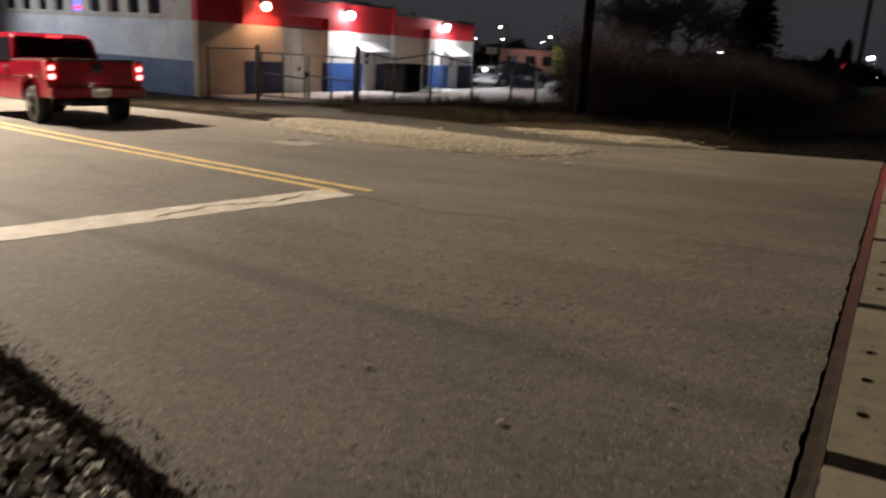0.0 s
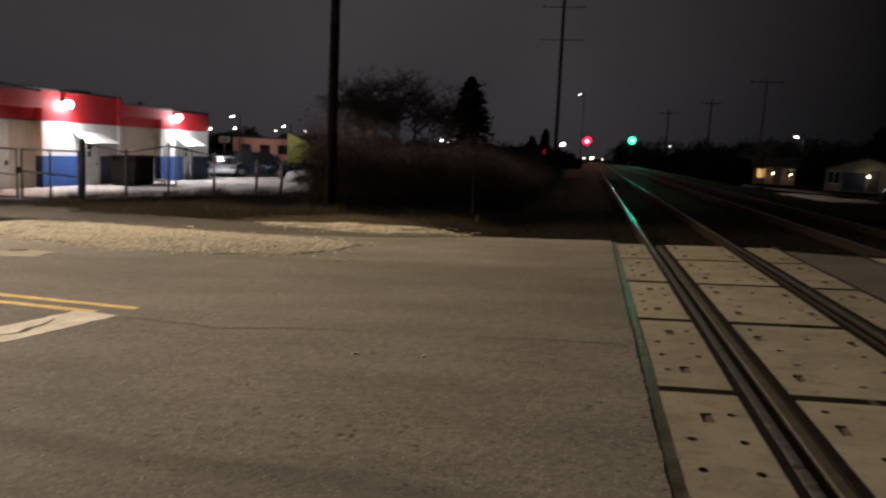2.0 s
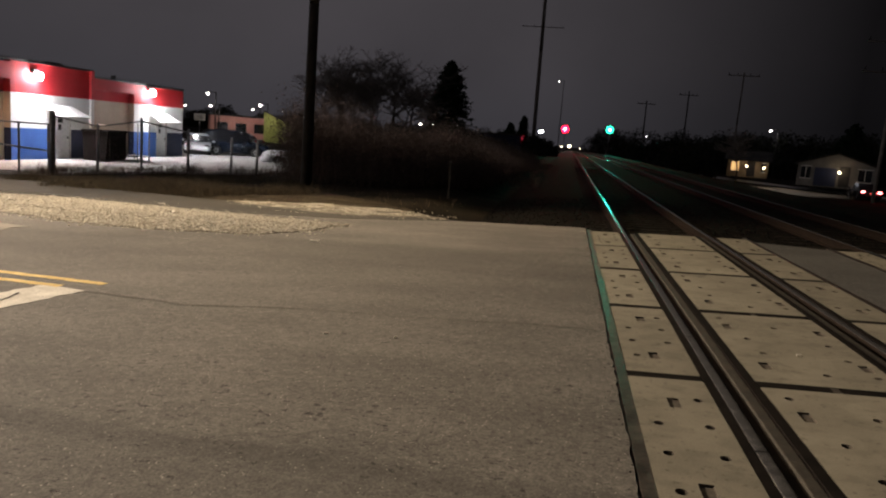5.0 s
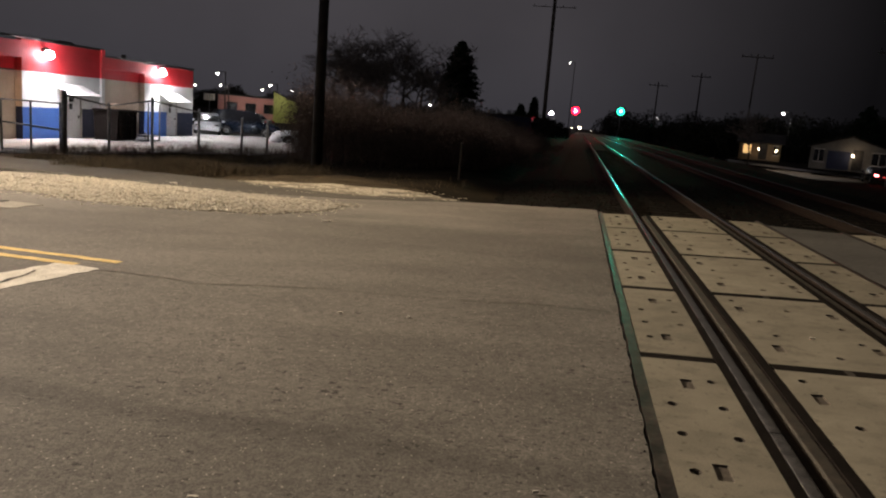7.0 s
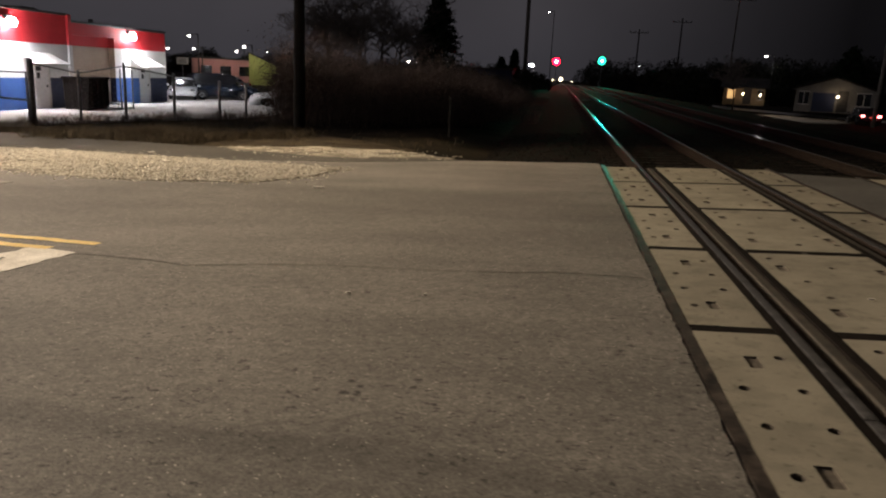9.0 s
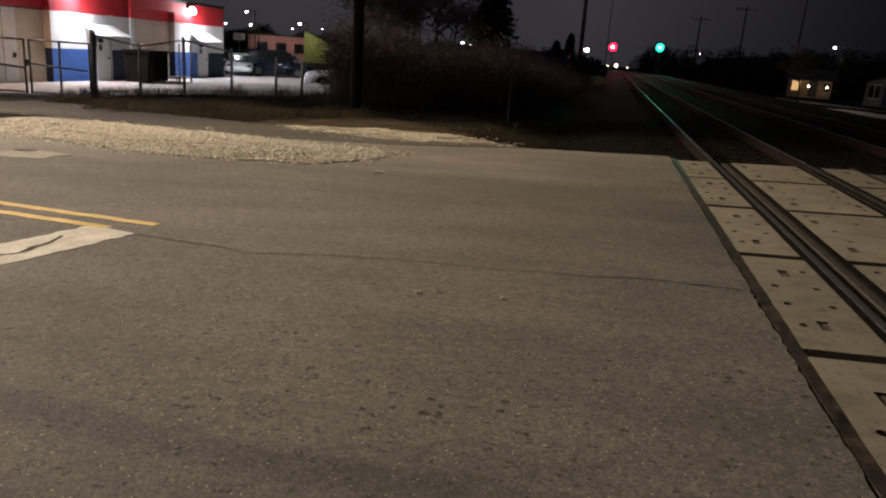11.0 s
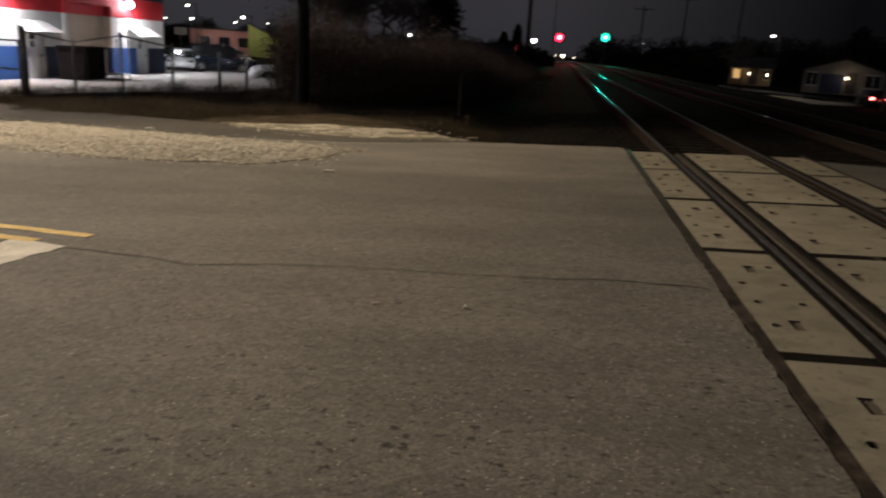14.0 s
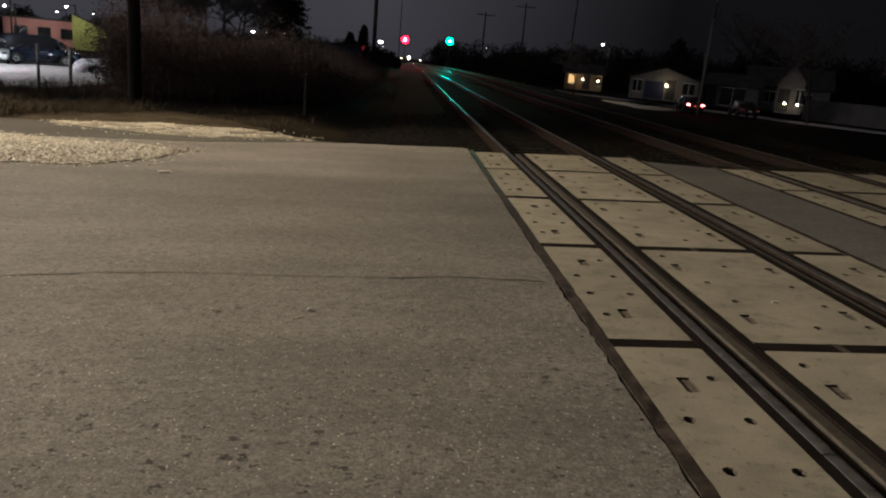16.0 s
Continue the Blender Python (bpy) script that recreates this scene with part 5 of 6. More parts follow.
        tl = part("tail_light", boxed(-2.815, -2.60, *sorted((s * 0.80, s * 0.99)), 0.90, 1.29, 0.02), M["red_band"], c, "tall red tail light")
        for z in (0.98, 1.15):
            b1 = bmesh.new()
            ball(b1, (-2.82, s * 0.9, z), 0.06, 10, 0.4, 1.0, 0.9)
            part("lit_bulb", b1, M["tail_hot"], tl, "glowing red lamp")
        for x in (1.95, -1.76):
            wheel(c, x, s * 0.84, 0.40, 0.27, "dark_metal")
    bp = part("rear_bumper", boxed(-2.95, -2.72, -0.97, 0.97, 0.55, 0.76, 0.03), P, c)
    part("bumper_step", boxed(-2.96, -2.74, -0.5, 0.5, 0.755, 0.775, 0.006), M["tyre"], bp)
    pl = part("number_plate", boxed(-2.97, -2.955, -0.19, 0.19, 0.57, 0.745, 0.004), M["plate"], bp, "pale number plate")
    for i in range(5):
        part("plate_bar", boxed(-2.974, -2.97, -0.13 + 0.058 * i, -0.098 + 0.058 * i, 0.62, 0.70), M["bars"], pl)
    part("hitch", boxed(-3.05, -2.9, -0.05, 0.05, 0.46, 0.56, 0.01), M["dark_metal"], c)
    part("brake_light", boxed(-0.66, -0.62, -0.15, 0.15, 1.81, 1.85, 0.005), M["tail"], c)
    part("chassis", boxed(-2.7, 2.6, -0.5, 0.5, 0.38, 0.5, 0.02), M["tyre"], c)
    part("number_lamp", boxed(-2.965, -2.95, -0.03, 0.03, 0.765, 0.775), M["dark_metal"], c, "small hooded plate lamp")
    return c


tx, ty = -17.75, 11.0
TRUCK = pose(tx, ty, gz(tx, ty) + 0.01, 0, math.degrees(BANK), 169) @ Matrix.Scale(1.06, 4)
pickup(TRUCK)
lamp("brake_glow", "POINT", (26.0, 68.1, -0.35), 12, (1.0, 0.06, 0.05), 0.15)
lamp("plate_light", "POINT", TRUCK @ Vector((-3.10, 0, 0.80)), 0.9, (1.0, 0.85, 0.7), 0.015)


# ---- poles and signals ----
def utility_pole(x, y, h, r, label, arms=(), lean=(0, 0), z=None, group="utility poles", skin="pole_wood"):
    z = gz(x, y) if z is None else z
    t = empty("utility_pole", pose(x, y, z - 0.1), label, "pole", group)
    top = Vector((lean[0], lean[1], h))
    bm = bmesh.new()
    cyl(bm, (0, 0, 0), top * 0.5, r, r * 0.85, 14)
    cyl(bm, top * 0.5, top, r * 0.85, r * 0.7, 14)
    part("shaft", bm, M[skin], t)
    for k, w in arms:
        c = top * k
        part("crossarm", boxed(c.x - w / 2, c.x + w / 2, c.y - 0.07, c.y + 0.07, c.z - 0.07, c.z + 0.07, 0.01), M[skin], t)
        for s in (-0.46, -0.2, 0.2, 0.46):
            b = bmesh.new()
            cyl(b, (c.x + s * w, c.y, c.z + 0.1), (c.x + s * w, c.y, c.z + 0.42), 0.07, 0.04, 8)
            part("insulator", b, M["dark_metal"], t)
    return t


utility_pole(-8.4, 23.0, 11.5, 0.18, "dark wooden utility pole among the weeds", lean=(0.0, 0.0))
utility_pole(-7.95, 160.3, 42.0, 0.44, "tall steel transmission pole with short arms", ((0.78, 9.0), (0.62, 9.0), (0.94, 8.0)), lean=(-0.3, 0), z=0, skin="pale_pole")
utility_pole(25.0, 65.9, 16.4, 0.16, "pale wooden pole with two crossarms", ((0.79, 5.0), (0.645, 5.0)), lean=(0.15, 0), z=-1.1, skin="pale_pole")
utility_pole(24.3, 118.0, 15.6, 0.15, "wooden pole with one crossarm", ((0.97, 4.6),), lean=(0.2, 0), z=-1.1, skin="pale_pole")
utility_pole(24.3, 168.7, 16.5, 0.19, "far thin wooden pole", ((0.95, 4.0),), z=-1.1)
utility_pole(15.7, 169.8, 14.0, 0.19, "far thin wooden pole", ((0.95, 4.0),), z=-1.1)

mk = empty("marker_post", pose(-3.45, 21.3, gz(-3.45, 21.3) - 0.08), "thin pale steel marker post beside the ballast", "post")
part("shaft", boxed(-0.03, 0.03, -0.02, 0.02, 0, 1.05, 0.006), M["pole_wood"], mk)
part("cap", boxed(-0.034, 0.034, -0.024, 0.024, 1.05, 1.07, 0.004), M["post_rust"], mk)


def signal(x, z, lens_mat, core, label):
    t = empty("railway_signal", pose(x, 200.3, 0), label, "railway signal", "railway signals")
    part("mast", cyled((0, 0, 0), (0, 0, z + 0.9), 0.09, 0.07, 10), M["galv"], t)
    hd = part("head", boxed(-1.05, 1.05, -0.28, -0.09, z - 1.12, z + 1.12, 0.05), M["dark_metal"], t)
    # lens far over true size, so that its disc shows the glare halo
    b = bmesh.new()
    ball(b, (0, -0.30, z), 1.0, 18, 1, 0.3, 1)
    part("lens", b, lens_mat, hd, "glowing signal lens, enlarged to its glare")
    # small pale ball imitates the white middle of the glare
    b = bmesh.new()
    ball(b, (0, -0.56, z), 0.34, 12, 1, 0.3, 1)
    part("bulb", b, core, hd, "pale core of the signal's glare")
    hood = bmesh.new()
    cyl(hood, (0, -0.28, z + 0.40), (0, -0.75, z + 0.36), 0.05, 0.05, 8)
    part("visor", hood, M["dark_metal"], hd)
    for i in range(8):
        part("ladder_rung", boxed(-0.2, 0.2, 0.12, 0.15, 0.6 + i * 0.5, 0.63 + i * 0.5), M["galv"], t)
    part("cabinet", boxed(-0.5, 0.5, -0.3, 0.3, 0, 1.3, 0.03), M["galv"], t)
    return t


signal(-1.74, 5.98, M["lamp_red"], M["core_red"], "railway signal mast showing red")
signal(9.92, 6.66, M["lamp_green"], M["core_green"], "railway signal mast showing green")


def street_lamp(x, y, z, size, material, label="distant street lamp, lit", arm=1.2, g=-0.5):
    t = empty("street_lamp", pose(x, y, g), label, "street lamp", "distant street lamps")
    h = z - g
    part("pole", cyled((arm, 0.1, 0), (arm, 0.1, h + 0.3), 0.11, 0.08, 8), M["dark_metal"], t)
    part("arm", cyled((arm, 0.1, h + 0.25), (0, 0, h + 0.25), 0.05, 0.04, 6), M["dark_metal"], t)
    b = bmesh.new()
    ball(b, (0, 0, h), size, 10, 1.2, 1, 0.7)
    part("lens", b, material, t, "glowing lens")
    part("hood", boxed(-size, size + 0.1, -size * 0.8, size * 0.8, h + size * 0.6, h + size * 0.6 + 0.12, 0.02), M["dark_metal"], t)


for x, y, z, s, k in ((-51.0, 98.0, 5.0, 0.34, "lamp_far"), (-50.6, 98.3, 3.35, 0.28, "lamp_far"), (-48.5, 110.3, 4.2, 0.36, "lamp_far"), (-49.6, 109.9, 3.4, 0.24, "lamp_far"),
                      (-45.0, 110.8, 3.6, 0.18, "lamp_far"), (-34.5, 105.0, 7.63, 0.26, "lamp_far"), (-34.4, 167.0, 3.95, 0.5, "lamp_far"), (-31.7, 167.6, 4.1, 0.42, "lamp_far"),
                      (-27.6, 168.5, 4.2, 0.26, "lamp_far"), (-25.9, 168.6, 4.35, 0.42, "lamp_far"), (-24.4, 168.6, 3.5, 0.26, "lamp_far"), (-32.7, 167.6, 3.6, 0.3, "lamp_far"), (-4.3, 190.5, 17.4, 0.3, "lamp_far"),
                      (31.5, 126.6, 6.45, 0.36, "lamp_far"), (16.6, 170.0, 5.1, 0.16, "lamp_far"), (-11.2, 280.3, 6.2, 1.3, "lamp_white")):
    street_lamp(x, y, z, s * 0.5, M[k])
for x, y, z, s, n in ((-0.2, 289, 1.55, 0.55, "far crossing with bright headlamps"), (-8.5, 290.4, 0.6, 0.42, "far headlamp at the next crossing"), (-3.2, 290, 1.3, 0.22, "far headlamp at the next crossing"), (4.0, 285, 1.0, 0.16, "far headlamp at the next crossing")):
    t = empty("far_headlamp", pose(x, y, z), n, "lamp", "far headlamps")
    b = bmesh.new()
    ball(b, (0, 0, 0), s, 10)
    part("lens", b, M["lamp_warm"], t, "glowing lens")
    part("stand", cyled((0, 0.2, -z - 0.3), (0, 0.2, 0), 0.1, 0.08, 8), M["dark_metal"], t)

# ---- weeds, brush and trees ----
wr = np.random.default_rng(12)


def grow(n, region, dens, h, w, lean, base=0.0):
    """Roots of blades in a box of ground where dens(x, y) says yes."""
    out = []
    x0, x1, y0, y1 = region
    while len(out) < n:
        x, y = wr.uniform(x0, x1), wr.uniform(y0, y1)
        k = dens(x, y)
        if wr.random() < k:
            hh = wr.uniform(*h) * (0.55 + 0.6 * k)
            out.append((x, y, gz(x, y) - 0.08 + base, hh, wr.uniform(*w), wr.uniform(*lean)))
    return out


def clump(x, y, s, seed=0.0):
    return noise.noise(Vector((x * s, y * s, seed)))


TURF = [(-15.2, 15.9), (-30.2, 17.6), (-45, 20.6), (-45, 21.7), (-25.3, 21.7), (-24.9, 21.4), (-18.4, 22.6), (-15.2, 24.0), (-11, 22.5), (-7.5, 22.0), (-4.6, 19.0), (-3.6, 17.3), (-4.4, 16.8), (-6.7, 16.9), (-8.2, 16.7), (-11.8, 17.9), (-14.2, 18.9), (-15.2, 18.0)]
tagged(link("verge_turf", slab(ragged(TURF, 0.5, 0.06, 31), -0.02, 0.06, 0.8, lambda x, y: -0.062 * (1 - min(1.0, edge_distance((x, y), TURF) / 1.0))), M["turf"]), "trodden brown dead turf on the verge", "verge", kind="structure")


def verge(x, y):
    if x < -16.6 or (x < -15.2 and y > 23.2):
        return 0
    far = 16.3 + 0.02 * (x + 4) ** 2 * 0.6 if x > -14 else 18.6 + 0.21 * (-14 - x)
    if y < far + 0.3:
        return 0
    fade = (1.0 if x < -8 else max(0.02, 1 - (x + 8.6) / 2.2)) * (1.0 if y < 20.6 else 0.34)
    return fade * max(0.0, min(1.0, 0.28 + 1.2 * clump(x, y, 0.45) + 0.5 * clump(x, y, 1.7, 5.0)))


tagged(blades("dry_grass", grow(21000, (-20, -2.6, 15.6, 26), verge, (0.06, 0.42), (0.006, 0.016), (0.4, 1.5)), M["dry"]), "tangled dead tan grass on the verge", "grass", kind="stuff")


def fence_line(x, y):
    best = min(math.hypot(x - px, y - py) for px, py in DENSE)
    return max(0.0, min(1.0, (1.0 - best / 2.0) * (0.7 + 0.9 * clump(x, y, 0.9, 3.0))))


DENSE = [(a[0] + (b[0] - a[0]) * k / 10, a[1] + (b[1] - a[1]) * k / 10) for a, b in zip(FENCE[2:], FENCE[3:]) for k in range(10)]
tagged(blades("fence_weeds", grow(4200, (-20, -10, 20.5, 36), fence_line, (0.14, 0.55), (0.005, 0.014), (0.2, 0.9)), M["brush"]), "dead weeds grown along the fence", "weeds", kind="stuff")


def brush_mass(x, y):
    """Outline of the thicket between pole and track."""
    left = max(-9.9 - 0.30 * (y - 24), -12.6)
    right = -3.0 - 0.0 * y if y < 40 else -2.5
    front = 24.2 + 0.55 * max(0, x + 6.5)
    if x < left or x > right or y < front:
        return 0
    return max(0.0, min(1.0, 0.75 + 0.5 * clump(x, y, 0.35, 6.0)))


roots = []
for x, y, z, h, w, l in grow(17000, (-16, -2.2, 24, 62), brush_mass, (0.7, 1.0), (0.006, 0.016), (0.08, 0.7)):
    top = 2.3 + 0.9 * clump(x, y, 0.22, 9.0) + 0.5 * clump(x, y, 0.9, 2.0)
    top *= (1.0 if x < -8.5 else 0.86) if x < -6 else 0.86 * max(0.42, 1 - 0.17 * (x + 6))
    roots.append((x, y, z, max(0.4, top * h * (0.7 + 0.5 * wr.random())), w, l))
thicket = tagged(blades("brush_stems", roots, M["brush"]), "tall dead brown brush and reeds", "brush", kind="stuff")
pts = []
for x, y, z, h, w, l in roots:
    for _ in range(38 if y < 34 else 10):
        k = wr.random() ** 0.7
        pts.append((x + wr.normal(0, 0.26), y + wr.normal(0, 0.26), z + h * (0.12 + 0.98 * k)))
tagged(leaves("brush_leaves", pts, 0.031, M["brush"]), "withered brown leaves of the brush", "brush", kind="stuff")


def low_scrub(x, y):
    return max(0.0, min(1.0, 0.35 + 0.8 * clump(x, y, 0.3, 4.0))) if x > -3.2 else 0


tagged(blades("track_weeds", grow(1500, (-3.2, -1.2, 27.0, 60), low_scrub, (0.15, 0.45), (0.008, 0.02), (0.1, 0.6)), M["brush"]), "sparse dead weeds beside the ballast", "weeds", kind="stuff")


def bare_tree(x, y, h, seed, label="bare leafless tree with fine twigs", z=-0.6, spread=0.62):
    r = random.Random(seed)
    t = empty("bare_tree", pose(x, y, z), label, "tree", "bare trees")
    segs = []

    def limb(p, d, length, rad, depth):
        n = 3
        for i in range(n):
            d2 = (d + Vector((r.uniform(-1, 1), r.uniform(-1, 1), r.uniform(-0.2, 0.6))) * 0.16).normalized()
            q = p + d2 * length / n
            segs.append((p, q, rad * (1 - 0.2 * i), rad * (1 - 0.2 * (i + 1))))
            if depth > 0 and i > 0 or depth > 1 and i == 0 and depth < 4:
                for _ in range(2 if depth > 1 else 3):
                    a = r.uniform(0, 6.283)
                    side_ = Vector((math.cos(a), math.sin(a), r.uniform(-0.1, 0.5)))
                    limb(q, (d2 * (1 - spread) + side_ * spread).normalized(), length * r.uniform(0.45, 0.7), rad * 0.45, depth - 1)
            p, d = q, d2
    limb(Vector((0, 0, 0)), Vector((r.uniform(-0.1, 0.1), 0, 1)).normalized(), h * 0.62, h * 0.022, 4)
    verts, faces, tv, tf = [], [], [], []
    for a, b, r0, r1 in segs:
        big = r0 > 0.035
        V, F = (verts, faces) if big else (tv, tf)
        r0, r1 = max(r0, 0.02), max(r1, 0.014)
        d = (b - a).normalized()
        u = d.orthogonal().normalized()
        w = d.cross(u)
        n = 5 if big else 3
        o = len(V)
        for c, rr in ((a, r0), (b, r1)):
            V += [tuple(c + (u * math.cos(k * 6.283 / n) + w * math.sin(k * 6.283 / n)) * rr) for k in range(n)]
        F += [(o + k, o + (k + 1) % n, o + n + (k + 1) % n, o + n + k) for k in range(n)]
    raw("trunk", verts, faces, M["bark"], t)
    raw("crown", tv, tf, M["twigs"], t)
    return t


for i, (x, y, h) in enumerate(((-29.5, 88, 9.0), (-28, 92, 10.5), (-25.5, 87, 10), (-22.5, 90, 9.2), (-19.8, 86, 7.6), (-27, 84, 8.5), (-27, 95, 9.5), (-31, 97, 9.5), (-21, 95, 10.2), (-24, 80, 7.0), (-28, 100, 11.0), (-17.5, 92, 7.0), (-23.5, 98, 10.5), (-22.5, 84, 7.5))):
    bare_tree(x, y, h, 30 + i, z=-0.5)
bare_tree(18.8, 88.0, 5.5, 77, "small bare crooked tree lit from the house", -1.1)
bare_tree(35.2, 66.0, 8.5, 78, "bare leafless tree beside the street", -1.1)
bare_tree(44.0, 66.0, 8.0, 79, "bare leafless tree beside the street", -1.1)
bare_tree(45.5, 100.0, 11.5, 80, "bare tall tree behind the houses", -1.1)
bare_tree(53.0, 110.0, 11.5, 81, "bare tall tree behind the houses", -1.1)


def conifer(x, y, h, w, seed, z=0.0, n=1):
    r = np.random.default_rng(seed)
    t = empty("conifer", pose(x, y, z), "dark dense spruce tree", "tree", "conifers")
    part("trunk", cyled((0, 0, 0), (0, 0, h * 0.98), h * 0.022, 0.03, 8), M["bark"], t)
    pts = []
    for k in range(int(260 * n)):
        q = r.random() ** 0.8
        zz = h * (0.10 + 0.9 * q)
        reach = w * (1 - q) ** 0.55 * r.uniform(0.55, 1.12) + 0.12
        a = r.uniform(0, 6.283)
        for j in range(26):
            s = r.random() ** 0.6
            pts.append((math.cos(a) * reach * s + r.normal(0, 0.14), math.sin(a) * reach * s + r.normal(0, 0.14), zz - reach * 0.28 * s + r.normal(0, 0.13)))
    leaves("crown", pts, 0.26, M["needles"], t)


conifer(-20.0, 118.9, 13.4, 5.2, 5, n=1.8)
conifer(-9.6, 150.0, 6.6, 1.7, 6, n=0.5)
conifer(-12.2, 150.0, 5.2, 1.6, 7, n=0.5)
conifer(33.2, 96.0, 7.6, 3.4, 8, z=-1.1, n=0.7)


def woods(name, spots, label, seed):
    """Far tree line: clouds of small leaf pieces round many crowns, in one mesh."""
    r = np.random.default_rng(seed)
    pts = []
    for x, y, h, w in spots:
        for _ in range(int(300 * w)):
            q = r.random()
            rad = w * (0.35 + 0.65 * math.sin(math.pi * min(1, 0.15 + 0.8 * q))) * r.random() ** 0.4
            a = r.uniform(0, 6.283)
            pts.append((x + math.cos(a) * rad, y + math.sin(a) * rad, -1.2 + h * q * r.uniform(0.85, 1.1)))
    tagged(leaves(name, pts, 0.25, M["far_wood"]), label, "woods", kind="stuff")


sp = []
for i in range(120):
    k = i / 119
    x, y = 8 + 150 * k + wr.uniform(-4, 4), 230 - 95 * k + wr.uniform(-12, 12)
    sp.append((x, y, wr.uniform(6.0, 9.5), wr.uniform(2.5, 4.5)))
for i in range(50):
    sp.append((wr.uniform(11.5, 17.5), 95 + 110 * i / 50, wr.uniform(2.0, 4.5), wr.uniform(1.5, 2.5)))
for i in range(60):
    sp.append((24 + 62 * i / 59 + wr.uniform(-2, 2), 140 - 46 * i / 59 + wr.uniform(-4, 4), wr.uniform(4.2, 6.8) + 3.6 * i / 59, wr.uniform(2.0, 3.6)))
woods("far_woods", sp, "dark tree line beyond the houses", 3)
sp = []
for i in range(70):
    k = i / 69
    sp.append((-110 + 98 * k, 190 + 70 * k + wr.uniform(-10, 10), wr.uniform(4.0, 6.5), wr.uniform(2.5, 4.5)))
for i in range(16):
    sp.append((wr.uniform(-19, -4.5), wr.uniform(110, 150), wr.uniform(2.4, 4.2), wr.uniform(2.0, 3.2)))
woods("far_woods", sp, "dark tree line beyond the yard", 4)

# ---- buildings beyond the yard ----
pk = empty("pink_building", pose(-47.2, 101.0, -1.0, 0, 0, 25), "low pink-walled shop with a flat roof", "building")
part("wall", boxed(-4.6, 4.2, 0, 8, 0, 3.1), M["pink_wall"], pk)
part("roof", boxed(-4.8, 4.4, -0.2, 8.2, 3.1, 3.3, 0.02), M["roof"], pk)
for i in range(3):
    part("window", boxed(-3.4 + 2.6 * i, -1.9 + 2.6 * i, -0.03, 0.02, 0.9, 2.2), M["window"], pk)
lm = empty("lime_building", pose(-37.9, 93.5, -1.0, 0, 0, 22), "yellow-green shed with a sloping roof edge", "building")
part("wall", prism([(-2.4, 0), (2.6, 0), (2.6, 1.9), (-2.2, 4.0), (-2.4, 4.0)], 0, 6), M["lime_wall"], lm)
rf = bmesh.new()
box(rf, -0.1, 5.4, -0.25, 6.25, 0, 0.14, 0.0, pose(-2.5, 0, 4.02, 0, 23.6, 0))
part("roof", rf, M["roof"], lm)
part("window", boxed(0.4, 1.2, -0.03, 0.02, 0.8, 1.5), M["window"], lm)
sg = empty("roadside_sign", pose(-51.6, 97.0, -1.0, 0, 0, 25), "small white roadside sign board on a post", "sign")
part("post", cyled((0, 0, 0), (0, 0, 2.4), 0.06), M["galv"], sg)
bd = part("board", boxed(-0.75, 0.75, -0.06, 0.0, 2.2, 3.1, 0.02), M["sign_panel"], sg)
for i in range(3):
    part("bar", boxed(-0.5, 0.5, -0.07, -0.062, 2.38 + 0.22 * i, 2.46 + 0.22 * i), M["bars"], bd)
lamp("shop_light", "POINT", (-44.5, 96.5, 3.6), 420, (1.0, 0.88, 0.76), 0.2)
lamp("shop_light_b", "POINT", (-38.0, 89.5, 3.6), 260, (1.0, 0.93, 0.7), 0.2)
fr_ = empty("dark_shed", pose(-17.0, 135.0, -0.5), "long dark flat-roofed shed in the distance", "building")
part("wall", boxed(-9, 8, 0, 8, 0, 3.2), M["navy"], fr_)
part("roof", boxed(-9.3, 8.3, -0.3, 8.3, 3.2, 3.45, 0.03), M["roof"], fr_)

# ---- houses over the tracks ----
GR = -1.15


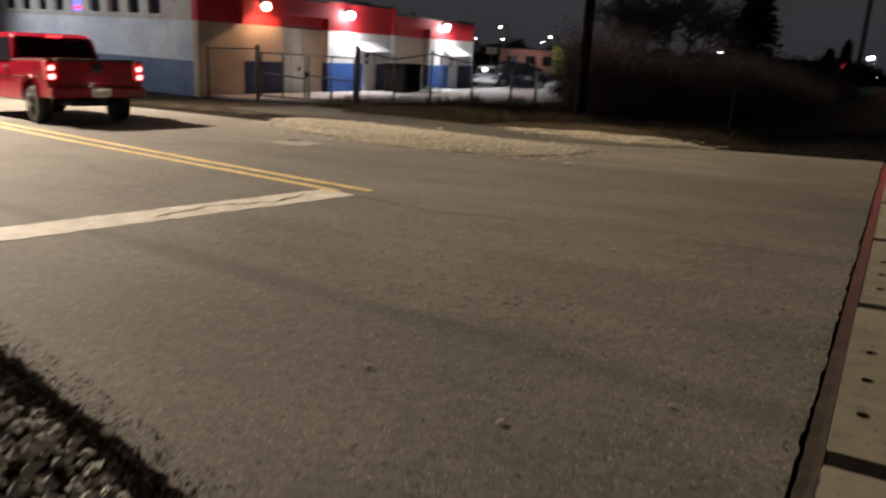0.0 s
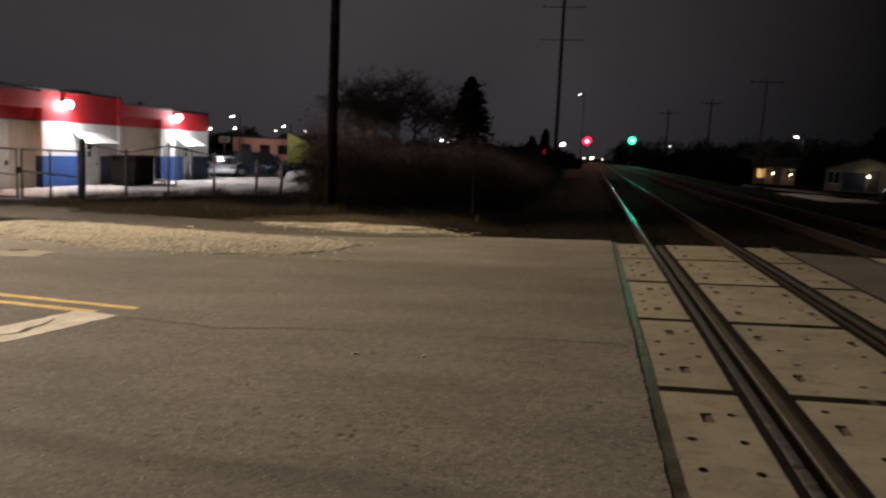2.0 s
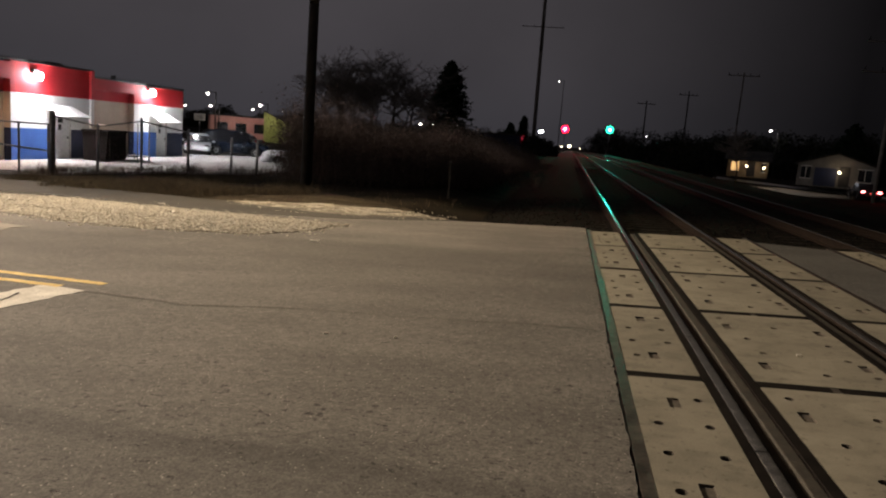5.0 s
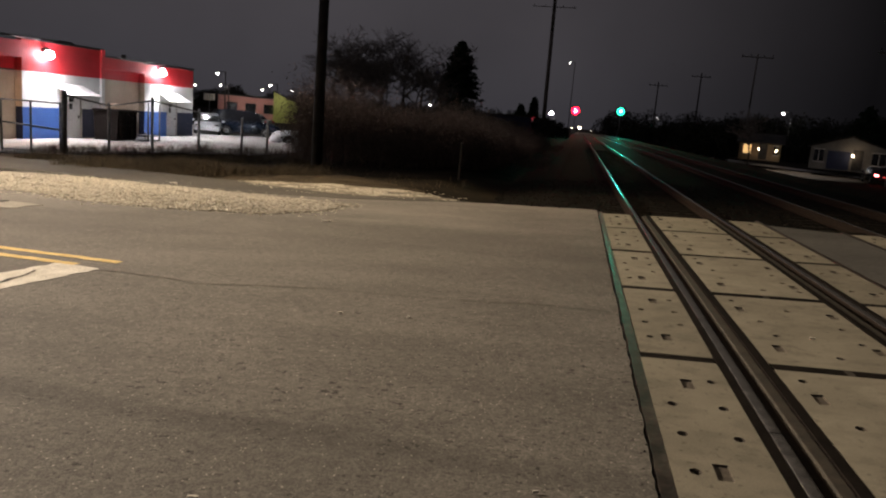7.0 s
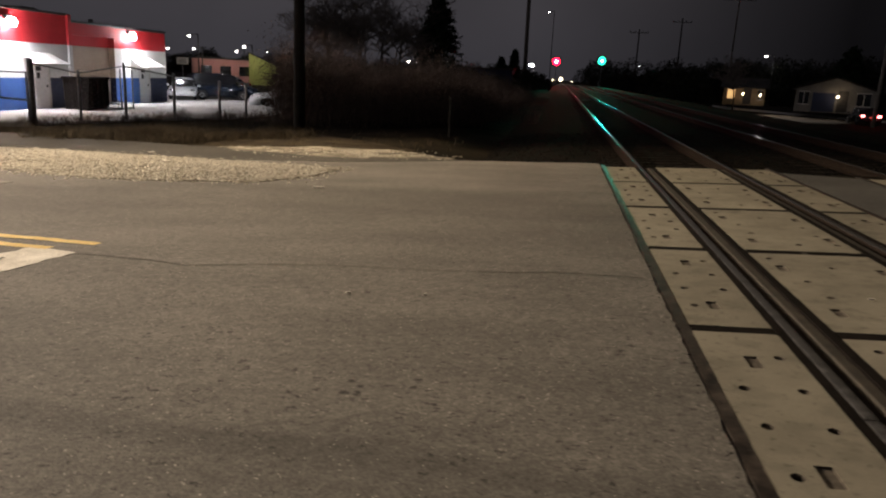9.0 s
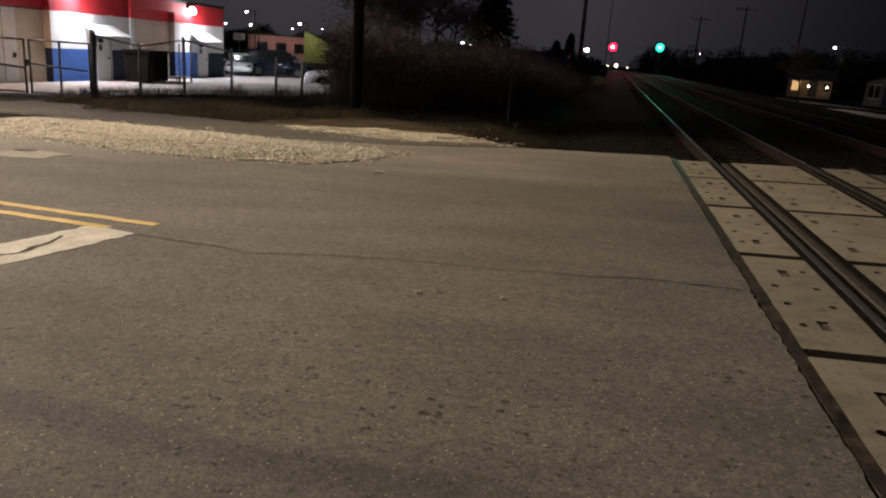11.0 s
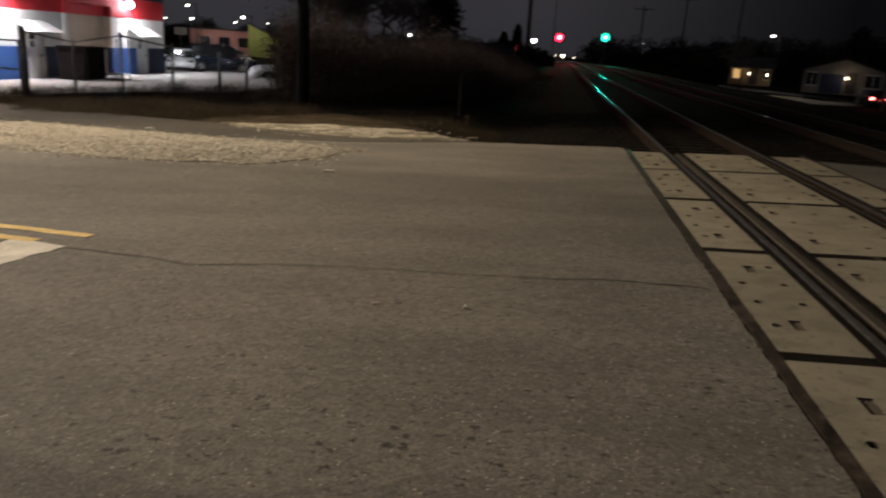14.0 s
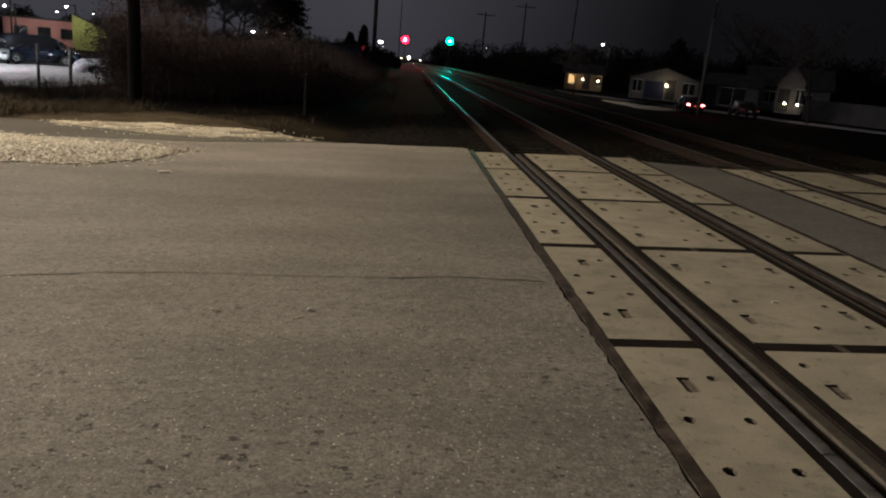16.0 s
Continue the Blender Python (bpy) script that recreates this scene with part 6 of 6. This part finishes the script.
def house(m, w, d, wall_h, rise, wall, label, lit=(), gable_front=True, door_x=0.0):
    h = empty("house", m, label, "house", "houses")
    if gable_front:
        prof_ = [(-w / 2, 0), (w / 2, 0), (w / 2, wall_h), (0, wall_h + rise), (-w / 2, wall_h)]
        part("wall", prism(prof_, 0, d), M[wall], h)
        n = math.hypot(w / 2, rise)
        a = math.degrees(math.atan2(rise, w / 2))
        for s in (1, -1):
            bm = bmesh.new()
            box(bm, -n - 0.35, 0.06, -0.4, d + 0.4, 0.0, 0.12, 0.0, pose(0, 0, wall_h + rise + 0.01, 0, -a * 1, 0) if s > 0 else pose(0, 0, wall_h + rise + 0.01, 0, -a, 180) @ pose(0, -d, 0))
            part("roof", bm, M["roof"], h)
    else:
        prof_ = [(0, 0), (d, 0), (d, wall_h), (d / 2, wall_h + rise), (0, wall_h)]
        bm = prism(prof_, -w / 2, w / 2)
        bmesh.ops.transform(bm, matrix=Matrix(((0, 1, 0, 0), (1, 0, 0, 0), (0, 0, 1, 0), (0, 0, 0, 1))), verts=bm.verts)
        bmesh.ops.recalc_face_normals(bm, faces=bm.faces)
        part("wall", bm, M[wall], h)
        n = math.hypot(d / 2, rise)
        a = math.degrees(math.atan2(rise, d / 2))
        for s in (0, 180):
            bm = bmesh.new()
            box(bm, -w / 2 - 0.4, w / 2 + 0.4, -n - 0.4, 0.05, 0.0, 0.12, 0.0, pose(0, d / 2, wall_h + rise + 0.01, 0, 0, s) @ pose(0, 0, 0, a, 0, 0))
            part("roof", bm, M["roof"], h)
    dr = part("door", boxed(door_x - 0.48, door_x + 0.48, -0.06, 0.02, 0.15, 2.2, 0.01), M["dark_metal"], h)
    part("handle", boxed(door_x + 0.32, door_x + 0.38, -0.1, -0.06, 1.1, 1.2), M["chrome"], dr)
    for x, z, ww, hh, on in lit:
        wn_ = part("window", boxed(x - ww / 2, x + ww / 2, -0.04, 0.02, z, z + hh), M["warm_window"] if on else M["window"], h, "lit window" if on else "dark window")
        f = bmesh.new()
        box(f, x - ww / 2 - 0.08, x + ww / 2 + 0.08, -0.07, 0.0, z - 0.09, z - 0.005)
        box(f, x - ww / 2 - 0.08, x + ww / 2 + 0.08, -0.07, 0.0, z + hh + 0.005, z + hh + 0.09)
        box(f, x - 0.03, x + 0.03, -0.06, -0.042, z, z + hh)
        part("frame", f, M["door"], wn_)
    return h


house(pose(22.6, 99.8, GR + 0.5, 0, 0, -14), 4.9, 7.0, 2.2, 1.1, "house_tan", "small tan bungalow with a lit porch", ((-1.5, 0.8, 0.9, 1.1, True), (1.9, 0.8, 0.5, 1.1, False)), False, 0.4)
pale_house = house(pose(27.0, 81.2, GR + 0.55, 0, 0, -18), 7.2, 9.0, 2.25, 1.15, "house_wall", "pale one-storey house with a lit porch lamp", ((-2.8, 0.8, 0.9, 1.2, False), (2.6, 0.8, 1.2, 1.2, False)), True, 0.75)
# flat dark panel puts the recessed porch's shade into colour
part("porch_screen", boxed(-2.0, 0.05, -0.05, 0.02, 0.1, 1.95), M["navy"], pale_house, "dark panel for the shade of a recessed porch")
house(pose(36.0, 84.0, GR + 0.4, 0, 0, -22), 5.4, 6.5, 2.4, 1.2, "house_wall", "dim grey garage beside the house", ((0.0, 0.2, 2.6, 1.9, False),), False, -2.2)
house(pose(34.3, 68.2, GR + 0.7, 0, 0, -26), 2.2, 6.0, 2.9, 1.65, "house_wall", "narrow pale gabled house front with porch lamps", ((0.8, 1.0, 0.6, 1.2, False),), True, -0.5)
house(pose(44.5, 88.0, GR + 0.4, 0, 0, -24), 9.0, 7.0, 2.8, 2.2, "house_wall", "dim pale house among trees", ((-2.0, 0.9, 1.2, 1.2, False), (2.0, 0.9, 1.2, 1.2, False)), False, 0.3)
for x, y, z, k in ((27.1, 80.6, 1.0, "lamp_warm"), (22.3, 99.0, 0.75, "lamp_warm"), (24.3, 98.6, 0.7, "lamp_warm"), (33.6, 67.6, 0.45, "lamp_warm"), (34.6, 67.2, 0.45, "lamp_warm")):
    t = empty("porch_lamp", pose(x, y, z), "lit porch lamp on a house wall", "wall lamp", "porch lamps")
    b = bmesh.new()
    ball(b, (0, 0, 0), 0.10, 10, 1, 1, 1.3)
    part("globe", b, M[k], t, "glowing globe")
    part("bracket", boxed(-0.05, 0.05, 0.1, 1.4, 0.05, 0.15, 0.01), M["dark_metal"], t)
lamp("porch_light_c", "POINT", (34.0, 66.8, 0.6), 3, (1.0, 0.8, 0.6), 0.1)
st = slab([(16.5, 118), (20.0, 101), (24, 90), (29.5, 79.5), (36, 64), (60, 30), (66, 30), (40, 64), (32.5, 81.5), (27, 92), (23, 103), (20, 118)], 0.02, 0.06, 12)
tagged(link("side_street", st, M["lot"]), "pale side street lit by an unseen lamp", "road", kind="structure")
# board fence along the side street
bf = empty("board_fence", pose(41.0, 74.0, GR, 0, 0, -58), "weathered pale board fence beside the street", "fence")
for i in range(60):
    part("board", boxed(-2 + 0.2 * i, -2 + 0.2 * i + 0.185, 0, 0.03, 0.05, 2.1 + rng.uniform(-0.03, 0.03), 0.004), M["house_wall"], bf)
part("rail", boxed(-2, 10, 0.03, 0.08, 0.4, 0.5), M["house_wall"], bf)
part("rail", boxed(-2, 10, 0.03, 0.08, 1.6, 1.7), M["house_wall"], bf)

# ---- litter ----
for x, y, a, s in ((-3.75, 10.82, 20, 0.07), (-8.7, 15.0, 60, 0.07), (-1.55, 3.0, 10, 0.022), (-0.75, 2.85, 70, 0.02), (-1.9, 5.9, 30, 0.02), (-1.35, 5.95, 80, 0.018), (-0.2, 3.4, 20, 0.014), (1.75, 6.35, 0, 0.02)):
    bm = bmesh.new()
    box(bm, -s, s, -s * 0.35, s * 0.35, 0, 0.012, 0.003)
    for v in bm.verts:
        v.co.z += 0.15 * s * (v.co.x / s) ** 2
    ob = tagged(link("paper_scrap", bm, M["litter"]), "small crumpled white scrap on the road", "litter", "litter")
    ob.matrix_world = pose(x, y, gz(x, y) + 0.004, 0, 0, a)

# crumbled tar and dirt along the broken near edge of the road
pts = []
while len(pts) < 11000:
    x = rng.uniform(-5.5, -1.2)
    off = min(rng.gauss(-0.11, 0.11), 0.12)
    y = 1.98 - 0.195 * (x + 2.2) + off
    low = -0.055 if off < -0.05 else -0.004
    pts.append((x, y, gz(x, y) + rng.uniform(low, 0.004 if off > -0.05 else -0.012), rng.uniform(0.006, 0.024) * (0.7 if off > 0 else 1.0)))
tagged(scatter_stones("road_crumbs", pts, M["dirt"]), "dark crumbs of broken asphalt at the road edge", "stones", kind="stuff")
pts = []
while len(pts) < 900:
    y = rng.uniform(1.0, 14.5)
    x = 0.296 + rng.gauss(-0.01, 0.025)
    pts.append((x, y, gz(x, y) + rng.uniform(-0.02, 0.001), rng.uniform(0.006, 0.022)))
tagged(scatter_stones("edge_crumbs", pts, M["dark_stones"]), "dark crumbs along the track edge of the road", "stones", kind="stuff")
